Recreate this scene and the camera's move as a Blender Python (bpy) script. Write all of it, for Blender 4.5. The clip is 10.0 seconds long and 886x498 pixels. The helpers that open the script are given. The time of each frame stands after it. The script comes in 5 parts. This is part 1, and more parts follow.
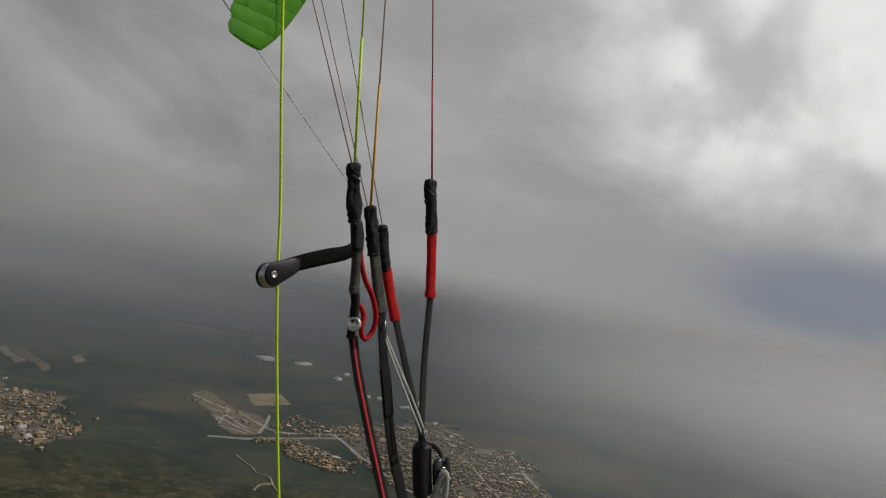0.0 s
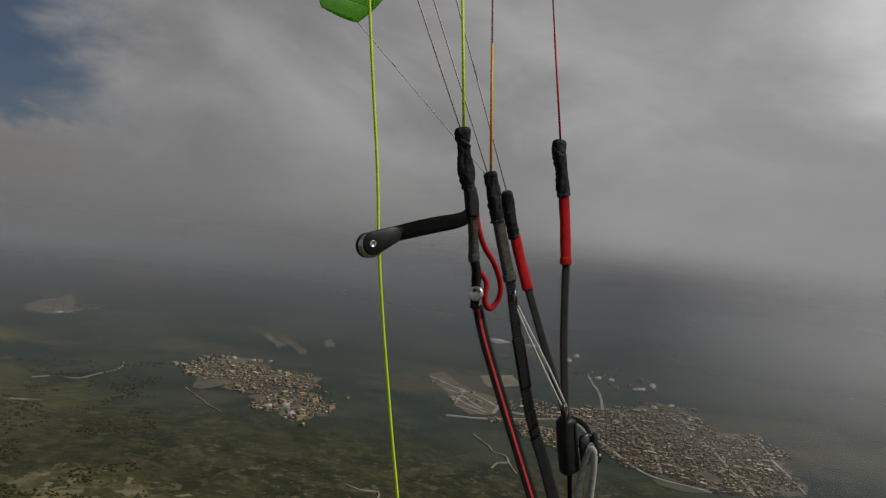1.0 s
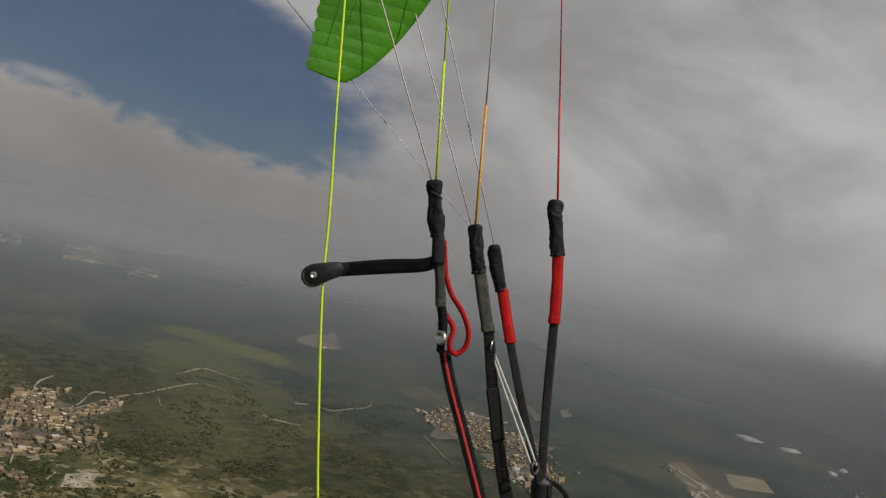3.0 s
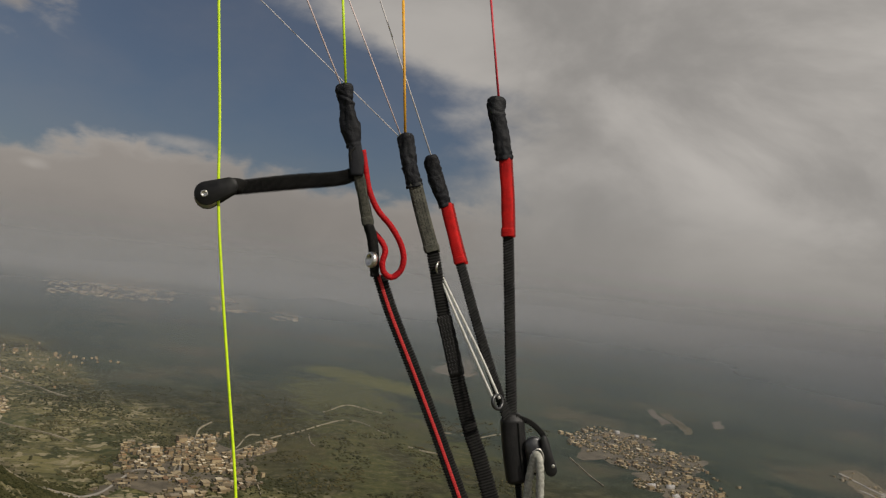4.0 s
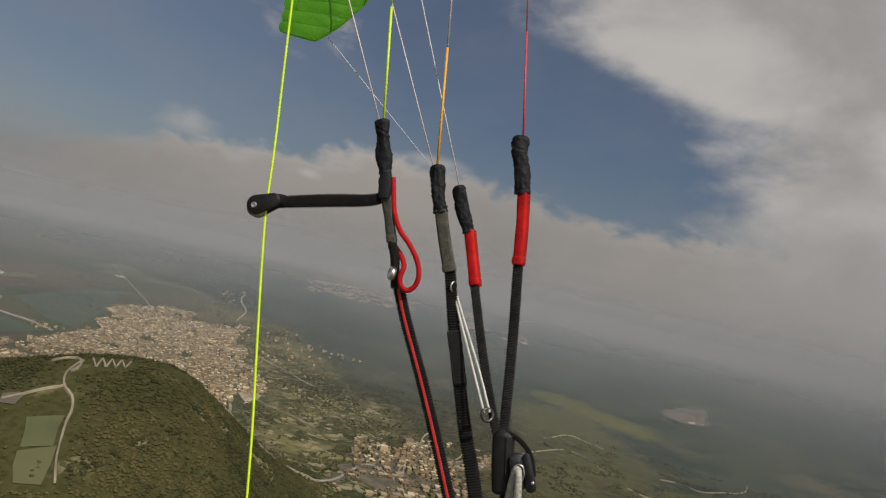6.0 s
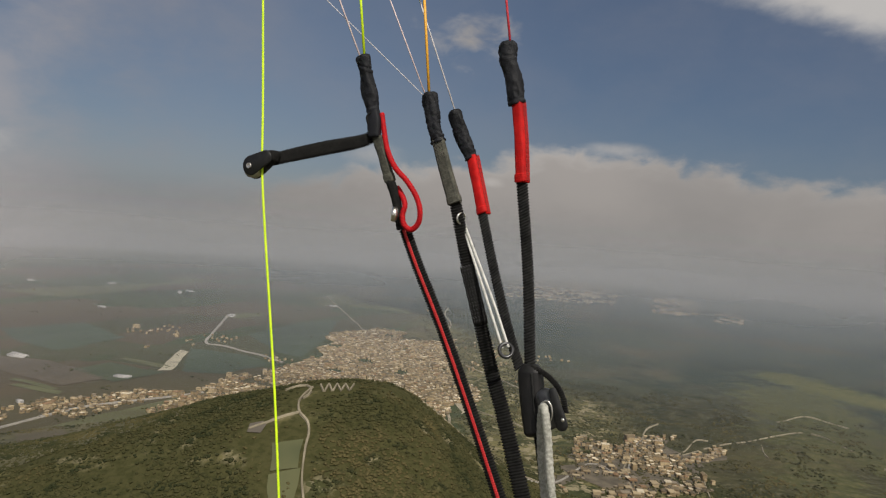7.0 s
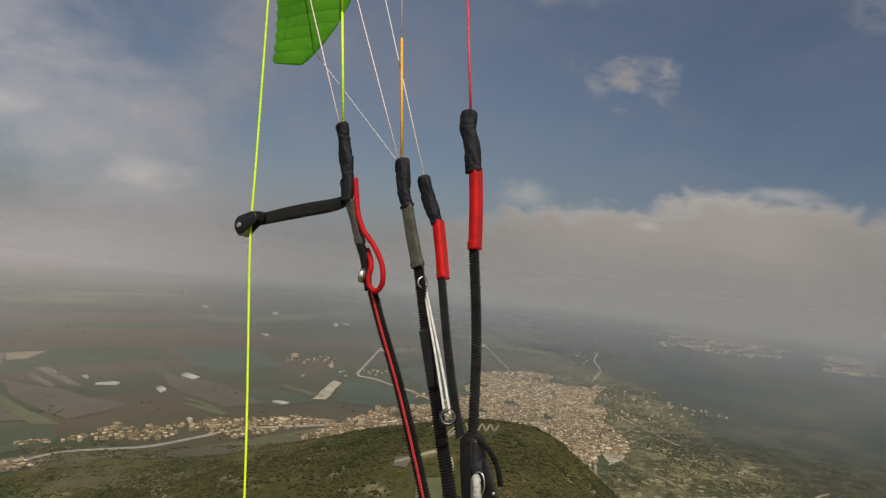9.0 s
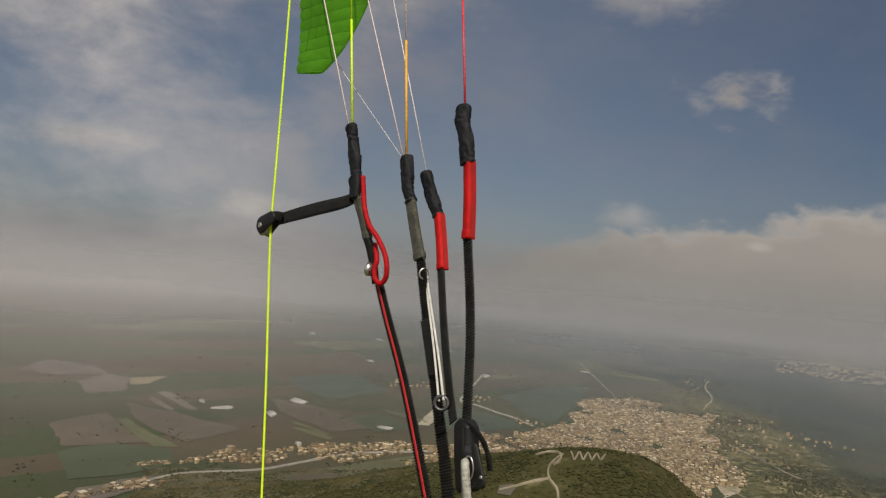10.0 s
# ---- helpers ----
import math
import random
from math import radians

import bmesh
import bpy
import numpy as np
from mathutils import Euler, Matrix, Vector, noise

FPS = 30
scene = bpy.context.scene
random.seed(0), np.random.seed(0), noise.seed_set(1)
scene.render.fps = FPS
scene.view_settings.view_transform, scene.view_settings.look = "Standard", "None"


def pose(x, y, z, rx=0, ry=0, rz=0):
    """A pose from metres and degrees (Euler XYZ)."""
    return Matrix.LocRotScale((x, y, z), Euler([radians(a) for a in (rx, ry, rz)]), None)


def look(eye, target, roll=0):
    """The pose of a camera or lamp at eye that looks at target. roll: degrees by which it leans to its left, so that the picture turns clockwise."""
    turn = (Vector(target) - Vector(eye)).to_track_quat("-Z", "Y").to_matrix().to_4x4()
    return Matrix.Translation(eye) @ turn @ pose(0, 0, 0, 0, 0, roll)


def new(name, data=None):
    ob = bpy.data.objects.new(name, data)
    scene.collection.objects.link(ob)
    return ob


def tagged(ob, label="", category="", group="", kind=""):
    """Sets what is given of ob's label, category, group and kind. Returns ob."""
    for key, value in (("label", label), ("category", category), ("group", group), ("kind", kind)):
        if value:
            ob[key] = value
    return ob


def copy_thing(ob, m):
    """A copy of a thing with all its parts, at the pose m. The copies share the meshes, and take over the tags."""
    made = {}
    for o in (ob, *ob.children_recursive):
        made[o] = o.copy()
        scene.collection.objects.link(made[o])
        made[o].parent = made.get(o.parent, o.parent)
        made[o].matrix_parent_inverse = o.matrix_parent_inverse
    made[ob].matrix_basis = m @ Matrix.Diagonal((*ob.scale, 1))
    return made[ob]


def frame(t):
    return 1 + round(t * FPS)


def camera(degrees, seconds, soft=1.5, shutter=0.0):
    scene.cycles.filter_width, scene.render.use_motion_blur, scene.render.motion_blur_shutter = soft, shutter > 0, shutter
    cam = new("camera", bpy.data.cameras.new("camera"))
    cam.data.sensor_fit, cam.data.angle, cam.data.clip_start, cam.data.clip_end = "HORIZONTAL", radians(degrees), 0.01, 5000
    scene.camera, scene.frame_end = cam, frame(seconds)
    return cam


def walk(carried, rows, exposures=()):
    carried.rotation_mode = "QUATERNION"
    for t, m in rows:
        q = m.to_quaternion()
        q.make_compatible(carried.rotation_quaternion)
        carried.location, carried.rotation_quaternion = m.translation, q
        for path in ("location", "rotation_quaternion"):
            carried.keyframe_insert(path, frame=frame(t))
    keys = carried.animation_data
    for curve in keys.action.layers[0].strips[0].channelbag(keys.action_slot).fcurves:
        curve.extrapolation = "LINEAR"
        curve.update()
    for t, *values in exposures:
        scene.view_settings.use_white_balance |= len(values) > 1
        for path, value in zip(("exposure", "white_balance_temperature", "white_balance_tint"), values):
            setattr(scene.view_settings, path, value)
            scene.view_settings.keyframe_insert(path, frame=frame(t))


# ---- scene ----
cam = camera(60, 10.0, soft=1.25)
walk(cam, [
    (0.0, pose(-0.8070, 0.0018, 0.0530, 93.03, -9.75, -51.69)),
    (0.5, pose(-0.7543, 0.0024, 0.0748, 90.47, -10.15, -43.45)),
    (1.0, pose(-0.6872, -0.0604, 0.0535, 89.20, -7.11, -34.88)),
    (1.5, pose(-0.5914, -0.0525, 0.0453, 88.41, -7.51, -28.26)),
    (2.0, pose(-0.5239, -0.2238, 0.0852, 91.46, -7.04, -24.80)),
    (2.2, pose(-0.4879, -0.3091, 0.0872, 91.41, -7.69, -23.03)),
    (3.3, pose(-0.3329, -0.2107, 0.0860, 90.83, -13.46, -15.09)),
    (3.5, pose(-0.2614, -0.1786, 0.0493, 90.73, -11.93, -15.17)),
    (4.0, pose(-0.1262, -0.2021, -0.0030, 91.08, -7.22, -6.63)),
    (4.5, pose(-0.0720, -0.4289, -0.0169, 93.47, -11.26, 1.31)),
    (5.0, pose(0.0601, -0.4770, 0.0060, 91.54, -7.63, 4.75)),
    (5.5, pose(0.1242, -0.3855, 0.0245, 90.73, -11.21, 6.80)),
    (5.7, pose(0.1089, -0.3474, 0.0398, 90.91, -13.16, 8.11)),
    (6.8, pose(0.3438, -0.1593, -0.0007, 87.45, -3.88, 23.09)),
    (7.0, pose(0.3571, -0.1444, -0.0139, 87.96, -4.29, 25.40)),
    (7.5, pose(0.5056, -0.3457, 0.0186, 93.58, -7.27, 26.18)),
    (8.0, pose(0.5645, -0.2655, 0.0611, 93.42, -5.42, 26.54)),
    (8.5, pose(0.5295, -0.0980, 0.0486, 90.55, -6.31, 32.48)),
    (9.0, pose(0.5597, -0.0393, 0.0349, 90.02, -6.01, 36.67)),
    (9.5, pose(0.6156, 0.0172, 0.0276, 90.64, -4.58, 40.01)),
    (10.0, pose(0.6715, 0.0280, 0.0048, 91.20, -5.12, 44.21)),
], exposures=[(0.0, -0.64, 6350, 10), (1.0, -0.81, 6350, 10), (2.2, -0.56, 6350, 10), (3.3, -0.38, 6600, 10), (4.0, -0.36, 6850, 10), (5.0, -0.22, 6600, 10), (5.7, -0.20, 6700, 10), (7.0, -0.06, 6600, 10), (8.0, -0.08, 6550, 10), (9.0, -0.12, 6700, 10), (10.0, -0.18, 6900, 10)])

# ---- light ----
SUN_EL, SUN_AZ = 46.0, 140.0      # degrees above the horizon; clockwise from +y
PLAIN = -300.0                    # height of the plain below the flyer
FAR = 4900.0


class Nodes:
    """Short hand for building a node tree."""

    def __init__(self, tree):
        self.t = tree
        tree.nodes.clear()

    def n(self, kind, links=(), **props):
        node = self.t.nodes.new(kind)
        for k, v in props.items():
            setattr(node, k, v)
        for slot, value in dict(links).items():
            if isinstance(value, bpy.types.NodeSocket):
                self.t.links.new(value, node.inputs[slot])
            else:
                node.inputs[slot].default_value = value
        return node

    def math(self, op, a, b=0.0, clamp=False):
        return self.n("ShaderNodeMath", {0: a, 1: b}, operation=op, use_clamp=clamp).outputs[0]

    def step(self, value, lo, hi, a=0.0, b=1.0):
        return self.n("ShaderNodeMapRange", {"Value": value, "From Min": lo, "From Max": hi, "To Min": a, "To Max": b},
                      interpolation_type="SMOOTHSTEP").outputs[0]

    def mix(self, fac, a, b):
        return self.n("ShaderNodeMix", {0: fac, 6: a, 7: b}, data_type="RGBA").outputs[2]

    def noise(self, vec, scale, detail=4.0, rough=0.55, warp=0.0):
        return self.n("ShaderNodeTexNoise", {"Vector": vec, "Scale": scale, "Detail": detail, "Roughness": rough,
                                             "Distortion": warp}).outputs[0]

    def link(self, a, b):
        self.t.links.new(a, b)


def rgba(c):
    return (c[0], c[1], c[2], 1.0)


def sky_world():
    world = bpy.data.worlds.new("sky")
    world.use_nodes = True
    scene.world = world
    N = Nodes(world.node_tree)
    STR = 0.13
    sky = N.n("ShaderNodeTexSky", sky_type="NISHITA", sun_disc=False, sun_elevation=radians(SUN_EL),
              sun_rotation=radians(SUN_AZ), altitude=900.0, air_density=1.0, dust_density=1.5, ozone_density=2.0)
    d = N.n("ShaderNodeTexCoord").outputs["Generated"]
    xyz = N.n("ShaderNodeSeparateXYZ", {0: d}).outputs
    el = N.math("MULTIPLY", N.math("ARCSINE", xyz[2]), 57.2958)
    az = N.math("MULTIPLY", N.math("ARCTAN2", xyz[0], xyz[1]), 57.2958)
    # stretch the cloud noise sideways, so that banks lie flat
    flat = N.n("ShaderNodeMapping", {"Vector": d, "Scale": (1.0, 1.0, 1.8)}).outputs[0]
    big = N.noise(flat, 3.0, 6.0, 0.55, 0.3)
    fine = N.noise(flat, 9.0, 8.0, 0.6, 0.2)
    puff = N.math("ADD", N.math("MULTIPLY", big, 0.6), N.math("MULTIPLY", fine, 0.4))
    wisp = N.noise(flat, 24.0, 5.0, 0.5, 0.4)
    curl = N.math("ADD", N.math("MULTIPLY", puff, 0.45), N.math("MULTIPLY", wisp, 0.55))

    def blob(a0, e0, ra, re, soft, bias, fray):
        """A cloud round one azimuth and elevation, frayed by the noise."""
        u = N.math("DIVIDE", N.math("SUBTRACT", az, a0), ra)
        v = N.math("DIVIDE", N.math("SUBTRACT", el, e0), re)
        r = N.math("SQRT", N.math("ADD", N.math("MULTIPLY", u, u), N.math("MULTIPLY", v, v)))
        f = N.math("ADD", N.math("SUBTRACT", 1.0, r), N.math("MULTIPLY", N.math("SUBTRACT", fray, 0.5), bias))
        return N.step(f, 0.0, soft)

    blue = N.mix(0.8, sky.outputs[0], N.mix(N.step(az, -44.0, -12.0), (0.80, 0.98, 1.38, 1), (0.38, 0.54, 0.92, 1)))
    # thin veil, thicker to the side of the open plain
    veil = N.math("MULTIPLY", N.step(puff, 0.35, 0.75), N.step(az, -32.0, -55.0, 0.2, 0.9))
    c = N.mix(veil, blue, N.mix(N.step(az, -46.0, -70.0), (2.2, 2.1, 2.22, 1), (4.1, 3.85, 3.85, 1)))
    haze = N.mix(N.step(el, -1.0, 9.0), (2.1, 2.0, 1.92, 1), (2.7, 2.5, 2.38, 1))
    haze = N.mix(N.step(big, 0.35, 0.68, 0.0, 0.55), haze, (3.1, 2.85, 2.68, 1))
    white = N.mix(N.step(puff, 0.38, 0.66), (2.6, 2.44, 2.34, 1), (4.5, 4.3, 4.1, 1))
    # bank of cloud along the horizon
    top = N.math("ADD", N.math("SUBTRACT", N.math("ADD", N.step(az, -54.0, -28.0, 1.2, 4.2), N.step(az, -28.0, -14.0, 0.0, 1.7)), N.step(az, -9.0, 2.0, 0.0, 1.0)),
                 N.math("ADD", N.math("MULTIPLY", N.math("SUBTRACT", puff, 0.5), 7.0), N.math("MULTIPLY", N.math("SUBTRACT", wisp, 0.5), 2.6)))
    rise = N.math("SUBTRACT", top, el)
    bank = N.math("MULTIPLY", N.step(rise, 0.0, N.step(az, -52.0, -30.0, 8.0, 1.3)), N.step(az, -70.0, -28.0, 0.9, 0.96))
    c = N.mix(bank, c, N.mix(N.step(rise, 0.0, 2.2, 0.6, 0.0), haze, white))
    # the great cloud that closes one half of the sky
    side = N.math("SUBTRACT", N.math("SUBTRACT", 8.0, N.step(el, 12.5, 17.5, 0.0, 14.0)), N.step(el, 17.5, 27.0, 0.0, 8.0))
    inside = N.math("ADD", N.math("SUBTRACT", az, side), N.math("ADD", N.math("MULTIPLY", N.math("SUBTRACT", puff, 0.5), 21.0), N.math("MULTIPLY", N.math("SUBTRACT", wisp, 0.5), 5.0)))
    grey = N.mix(N.step(big, 0.34, 0.66), (2.9, 2.82, 2.76, 1), (4.9, 4.75, 4.62, 1))
    grey = N.mix(N.step(el, 10.0, 0.0, 0.0, 0.8), grey, (2.55, 2.48, 2.40, 1))
    grey = N.mix(N.step(az, 34.0, 50.0, 0.0, 0.45), N.mix(N.step(az, 32.0, 12.0, 0.0, 0.3), grey, (2.0, 1.96, 1.96, 1)), (5.0, 4.86, 4.76, 1))
    c = N.mix(N.step(inside, -3.5, 5.0, 0.0, 0.98), c, grey)
    # its sunlit billows, a gap of dull blue under them and a low bank beyond
    warped = N.n("ShaderNodeVectorMath", {0: N.n("ShaderNodeTexNoise", {"Vector": d, "Scale": 10.0, "Detail": 6.0}).outputs[1], 1: (0.14, 0.14, 0.14), 2: d}, operation="MULTIPLY_ADD").outputs[0]
    cell = N.n("ShaderNodeTexVoronoi", {"Vector": warped, "Scale": 11.0, "Smoothness": 0.7}, feature="SMOOTH_F1").outputs[0]
    heap = N.math("SUBTRACT", N.math("ADD", N.math("MULTIPLY", N.noise(d, 5.0, 6.0, 0.5), 1.1), 0.35), N.math("MULTIPLY", cell, 0.75))
    lit = N.mix(N.step(heap, 0.12, 0.66), (5.7, 5.58, 5.46, 1), (9.8, 9.65, 9.4, 1))
    c = N.mix(N.math("MULTIPLY", blob(76.0, 19.0, 26.0, 14.0, 0.7, 0.7, puff), 0.95), c, lit)
    c = N.mix(N.math("MULTIPLY", blob(78.0, 3.8, 13.0, 4.2, 0.7, 1.0, puff), 0.85), c, (2.3, 2.55, 3.05, 1))
    c = N.mix(N.math("MULTIPLY", blob(77.0, -2.4, 20.0, 3.2, 0.4, 0.8, curl), 0.95), c, (2.9, 2.76, 2.62, 1))
    for a0, e0, ra, re, soft, bias, amount in (
            (-24.2, 13.4, 3.9, 1.9, 1.3, 4.0, 0.95), (-31.0, 20.5, 6.0, 3.0, 0.9, 2.0, 0.5), (-56.0, 21.0, 20.0, 6.5, 1.1, 1.8, 0.8),
            (-70.0, 6.5, 6.0, 1.4, 1.0, 1.8, 0.5), (-58.0, 3.2, 4.0, 1.3, 1.0, 1.8, 0.5), (-31.0, 4.6, 3.0, 1.4, 0.9, 1.6, 0.5),
            (-13.0, 6.1, 3.5, 0.7, 0.9, 1.2, 0.6), (-22.0, 3.2, 1.2, 0.5, 0.9, 1.2, 0.5), (-80.0, 20.0, 22.0, 12.0, 1.2, 1.8, 0.8)):
        c = N.mix(N.math("MULTIPLY", blob(a0, e0, ra, re, soft, bias, curl if ra < 7 else puff), amount), c, white)
    # haze over the horizon, paler under the great cloud and over the open plain
    pale = N.math("ADD", N.step(az, -2.0, 30.0), N.step(az, -44.0, -62.0), True)
    c = N.mix(N.step(el, 3.0, -4.5), c, N.mix(pale, (1.75, 1.74, 1.70, 1), N.mix(N.step(az, 30.0, 60.0), (2.2, 2.16, 2.1, 1), (2.75, 2.66, 2.56, 1))))
    c = N.mix(N.step(el, 0.0, -7.0), c, N.mix(pale, (1.35, 1.40, 1.40, 1), N.mix(N.step(az, 30.0, 60.0), (1.85, 1.87, 1.85, 1), (2.6, 2.55, 2.5, 1))))
    bg = N.n("ShaderNodeBackground", {"Color": c, "Strength": STR})
    N.link(bg.outputs[0], N.n("ShaderNodeOutputWorld").inputs[0])


sky_world()
sun = new("sun", bpy.data.lights.new("sun", "SUN"))
sun.data.energy, sun.data.angle, sun.data.color = 3.6, radians(0.6), (1.0, 0.95, 0.88)
a, e = radians(SUN_AZ), radians(SUN_EL)
sun.matrix_world = look(Vector((math.sin(a) * math.cos(e), math.cos(a) * math.cos(e), math.sin(e))) * 30, (0, 0, 0))


# ---- materials ----
def surface(name, dark, light, scale=40.0, rough=0.7, bump=0.0, bump_scale=400.0, metal=0.0, patch=4.0, gloss=0.5):
    """Paint, cloth, stone or metal: two scales of variation, roughness that varies with them, and a fine relief."""
    m = bpy.data.materials.new(name)
    m.use_nodes = True
    N = Nodes(m.node_tree)
    co = N.n("ShaderNodeTexCoord").outputs["Object"]
    f1, f2 = N.noise(co, scale), N.noise(co, scale / patch, 3.0)
    f = N.step(N.math("ADD", N.math("MULTIPLY", f1, 0.55), N.math("MULTIPLY", f2, 0.45)), 0.32, 0.68)
    col = N.mix(f, rgba(dark), rgba(light))
    r = N.math("ADD", rough, N.math("MULTIPLY", N.math("SUBTRACT", f1, 0.5), 0.25), True)
    b = N.n("ShaderNodeBsdfPrincipled", {"Base Color": col, "Roughness": r, "Metallic": metal, "Specular IOR Level": gloss})
    if bump:
        h = N.noise(co, bump_scale, 3.0)
        N.link(N.n("ShaderNodeBump", {"Height": h, "Strength": bump, "Distance": 0.001}).outputs[0], b.inputs["Normal"])
    N.link(b.outputs[0], N.n("ShaderNodeOutputMaterial").inputs[0])
    return m


NEOPRENE = surface("black neoprene", (0.004, 0.0045, 0.006), (0.010, 0.011, 0.0145), 90, 0.64, 0.6, 700, gloss=0.28)
WEB_BLACK = surface("black webbing", (0.003, 0.003, 0.003), (0.014, 0.0135, 0.012), 260, 0.72, 0.35, 1500, gloss=0.2)
WEB_GREY = surface("dark grey webbing", (0.006, 0.006, 0.006), (0.024, 0.024, 0.023), 260, 0.72, 0.35, 1500, gloss=0.2)
SLEEVE_GREY = surface("olive grey cloth sleeve", (0.034, 0.034, 0.025), (0.100, 0.098, 0.075), 300, 0.85, 0.7, 1100)
SLEEVE_RED = surface("red cloth sleeve", (0.38, 0.006, 0.006), (0.60, 0.011, 0.010), 130, 0.65, 0.6, 900, gloss=0.2)
STITCH_RED = surface("dark red thread", (0.16, 0.004, 0.004), (0.28, 0.008, 0.007), 500, 0.7)
STITCH_GREY = surface("grey thread", (0.02, 0.02, 0.016), (0.05, 0.05, 0.04), 500, 0.7)
STITCH_BLACK = surface("black thread", (0.006, 0.006, 0.006), (0.02, 0.02, 0.02), 500, 0.6)
CORD_RED = surface("red braided cord", (0.32, 0.004, 0.008), (0.52, 0.008, 0.012), 500, 0.6, 0.3, 2500, gloss=0.2)
STRIPE_RED = surface("red woven stripe", (0.40, 0.012, 0.014), (0.60, 0.03, 0.03), 400, 0.6, 0.3, 1800)
CORD_WHITE = surface("white braided cord", (0.46, 0.45, 0.41), (0.72, 0.71, 0.66), 500, 0.65, 0.4, 2200)
ROPE_WHITE = surface("grey white rope", (0.26, 0.26, 0.22), (0.52, 0.51, 0.45), 300, 0.7, 0.5, 1600)
LINE_NEON = surface("neon yellow line", (0.52, 0.80, 0.006), (0.74, 0.96, 0.02), 300, 0.5, 0.2, 2600)
LINE_ORANGE = surface("orange line", (0.70, 0.32, 0.02), (0.86, 0.46, 0.05), 300, 0.5)
LINE_PINK = surface("pale pink line", (0.60, 0.47, 0.46), (0.78, 0.64, 0.62), 300, 0.55)
LINE_WHITE = surface("off white line", (0.50, 0.47, 0.47), (0.68, 0.65, 0.65), 300, 0.55)
LINE_RED = surface("red line", (0.52, 0.03, 0.05), (0.70, 0.06, 0.08), 300, 0.5)
STEEL = surface("polished steel", (0.66, 0.64, 0.58), (0.82, 0.80, 0.75), 120, 0.3, metal=1.0)
STEEL_DARK = surface("dark anodised metal", (0.05, 0.05, 0.052), (0.12, 0.12, 0.12), 120, 0.35, metal=0.8)
PLASTIC = surface("black plastic", (0.006, 0.006, 0.006), (0.016, 0.016, 0.016), 150, 0.5, 0.2, 700, gloss=0.35)
COVER = surface("black rubber cover", (0.006, 0.006, 0.006), (0.014, 0.013, 0.013), 80, 0.5, 0.3, 500, gloss=0.35)


# ---- shaping ----
def V(p):
    return Vector(p)


def spline(points, step):
    """Smooth curve through the points, resampled at even steps."""
    p = [V(q) for q in points]
    p = [p[0] * 2 - p[1]] + p + [p[-1] * 2 - p[-2]]
    fine = []
    for i in range(1, len(p) - 2):
        a, b, c, d = p[i - 1:i + 3]
        k = 14
        for j in range(k):
            t = j / k
            fine.append(0.5 * ((2 * b) + (c - a) * t + (2 * a - 5 * b + 4 * c - d) * t * t + (3 * b - a - 3 * c + d) * t ** 3))
    fine.append(p[-2])
    length = [0.0]
    for u, v in zip(fine, fine[1:]):
        length.append(length[-1] + (v - u).length)
    count = max(2, int(length[-1] / step) + 1)
    out, j = [], 0
    for i in range(count):
        s = length[-1] * i / (count - 1)
        while j < len(fine) - 2 and length[j + 1] < s:
            j += 1
        span = length[j + 1] - length[j]
        out.append(fine[j].lerp(fine[j + 1], (s - length[j]) / span if span else 0))
    return out


def sweep(bm, path, wide, thick, ref=(0, -1, 0), n=10, square=2.0, slant=0.0, bumps=None):
    """A closed body along a path. wide and thick: half sizes, or functions of 0..1 and the ring's number."""
    rings, count = [], len(path)
    ref = V(ref)
    for i, c in enumerate(path):
        s = i / (count - 1)
        t = (path[min(i + 1, count - 1)] - path[max(i - 1, 0)]).normalized()
        side = t.cross(ref).normalized()
        face = side.cross(t).normalized()
        w = wide(s, i) if callable(wide) else wide
        h = thick(s, i) if callable(thick) else thick
        ring = []
        for k in range(n):
            a = 2 * math.pi * (k + 0.5) / n
            ca, sa = math.cos(a), math.sin(a)
            x = math.copysign(abs(ca) ** (2 / square), ca)
            y = math.copysign(abs(sa) ** (2 / square), sa)
            g = 1.0 + (bumps(s, i, a) if bumps else 0.0)
            ring.append(bm.verts.new(c + side * (x * w * g) + face * (y * h * g) + t * (slant * x * w)))
        rings.append(ring)
    for r0, r1 in zip(rings, rings[1:]):
        for k in range(n):
            bm.faces.new((r0[k], r0[(k + 1) % n], r1[(k + 1) % n], r1[k]))
    bm.faces.new(rings[0][::-1])
    bm.faces.new(rings[-1])
    return bm


def part(name, bm, material, parent=None, label="", smooth=True):
    """Links a bmesh as one mesh object under a thing or under a part."""
    bmesh.ops.recalc_face_normals(bm, faces=bm.faces)
    me = bpy.data.meshes.new(name)
    bm.to_mesh(me)
    bm.free()
    for m in (material if isinstance(material, (list, tuple)) else [material]):
        me.materials.append(m)
    if smooth:
        me.polygons.foreach_set("use_smooth", [True] * len(me.polygons))
    ob = new(name, me)
    if parent:
        ob.parent = parent
        root = parent if parent.type == "EMPTY" else None
        if root:
            ob.matrix_parent_inverse = root.matrix_basis.inverted()
    return tagged(ob, label)


def thing(name, at, label, category, group="", kind=""):
    ob = new(name)
    ob.empty_display_size = 0.05
    ob.matrix_basis = Matrix.Translation(at)
    return tagged(ob, label, category, group, kind)


def ribbed(path_points, wide, thick, slant=0.0, pitch=0.0026):
    """Woven webbing: a flat band with cross ribs that notch its edges."""
    path = spline(path_points, pitch / 4)
    w = wide if callable(wide) else (lambda s: wide)
    bm = bmesh.new()
    return sweep(bm, path, lambda s, i: w(s) * (0.86, 1.0, 1.08, 1.0)[i % 4], lambda s, i: thick * (0.35, 1.05, 1.45, 1.05)[i % 4], n=8, square=3.2, slant=slant)


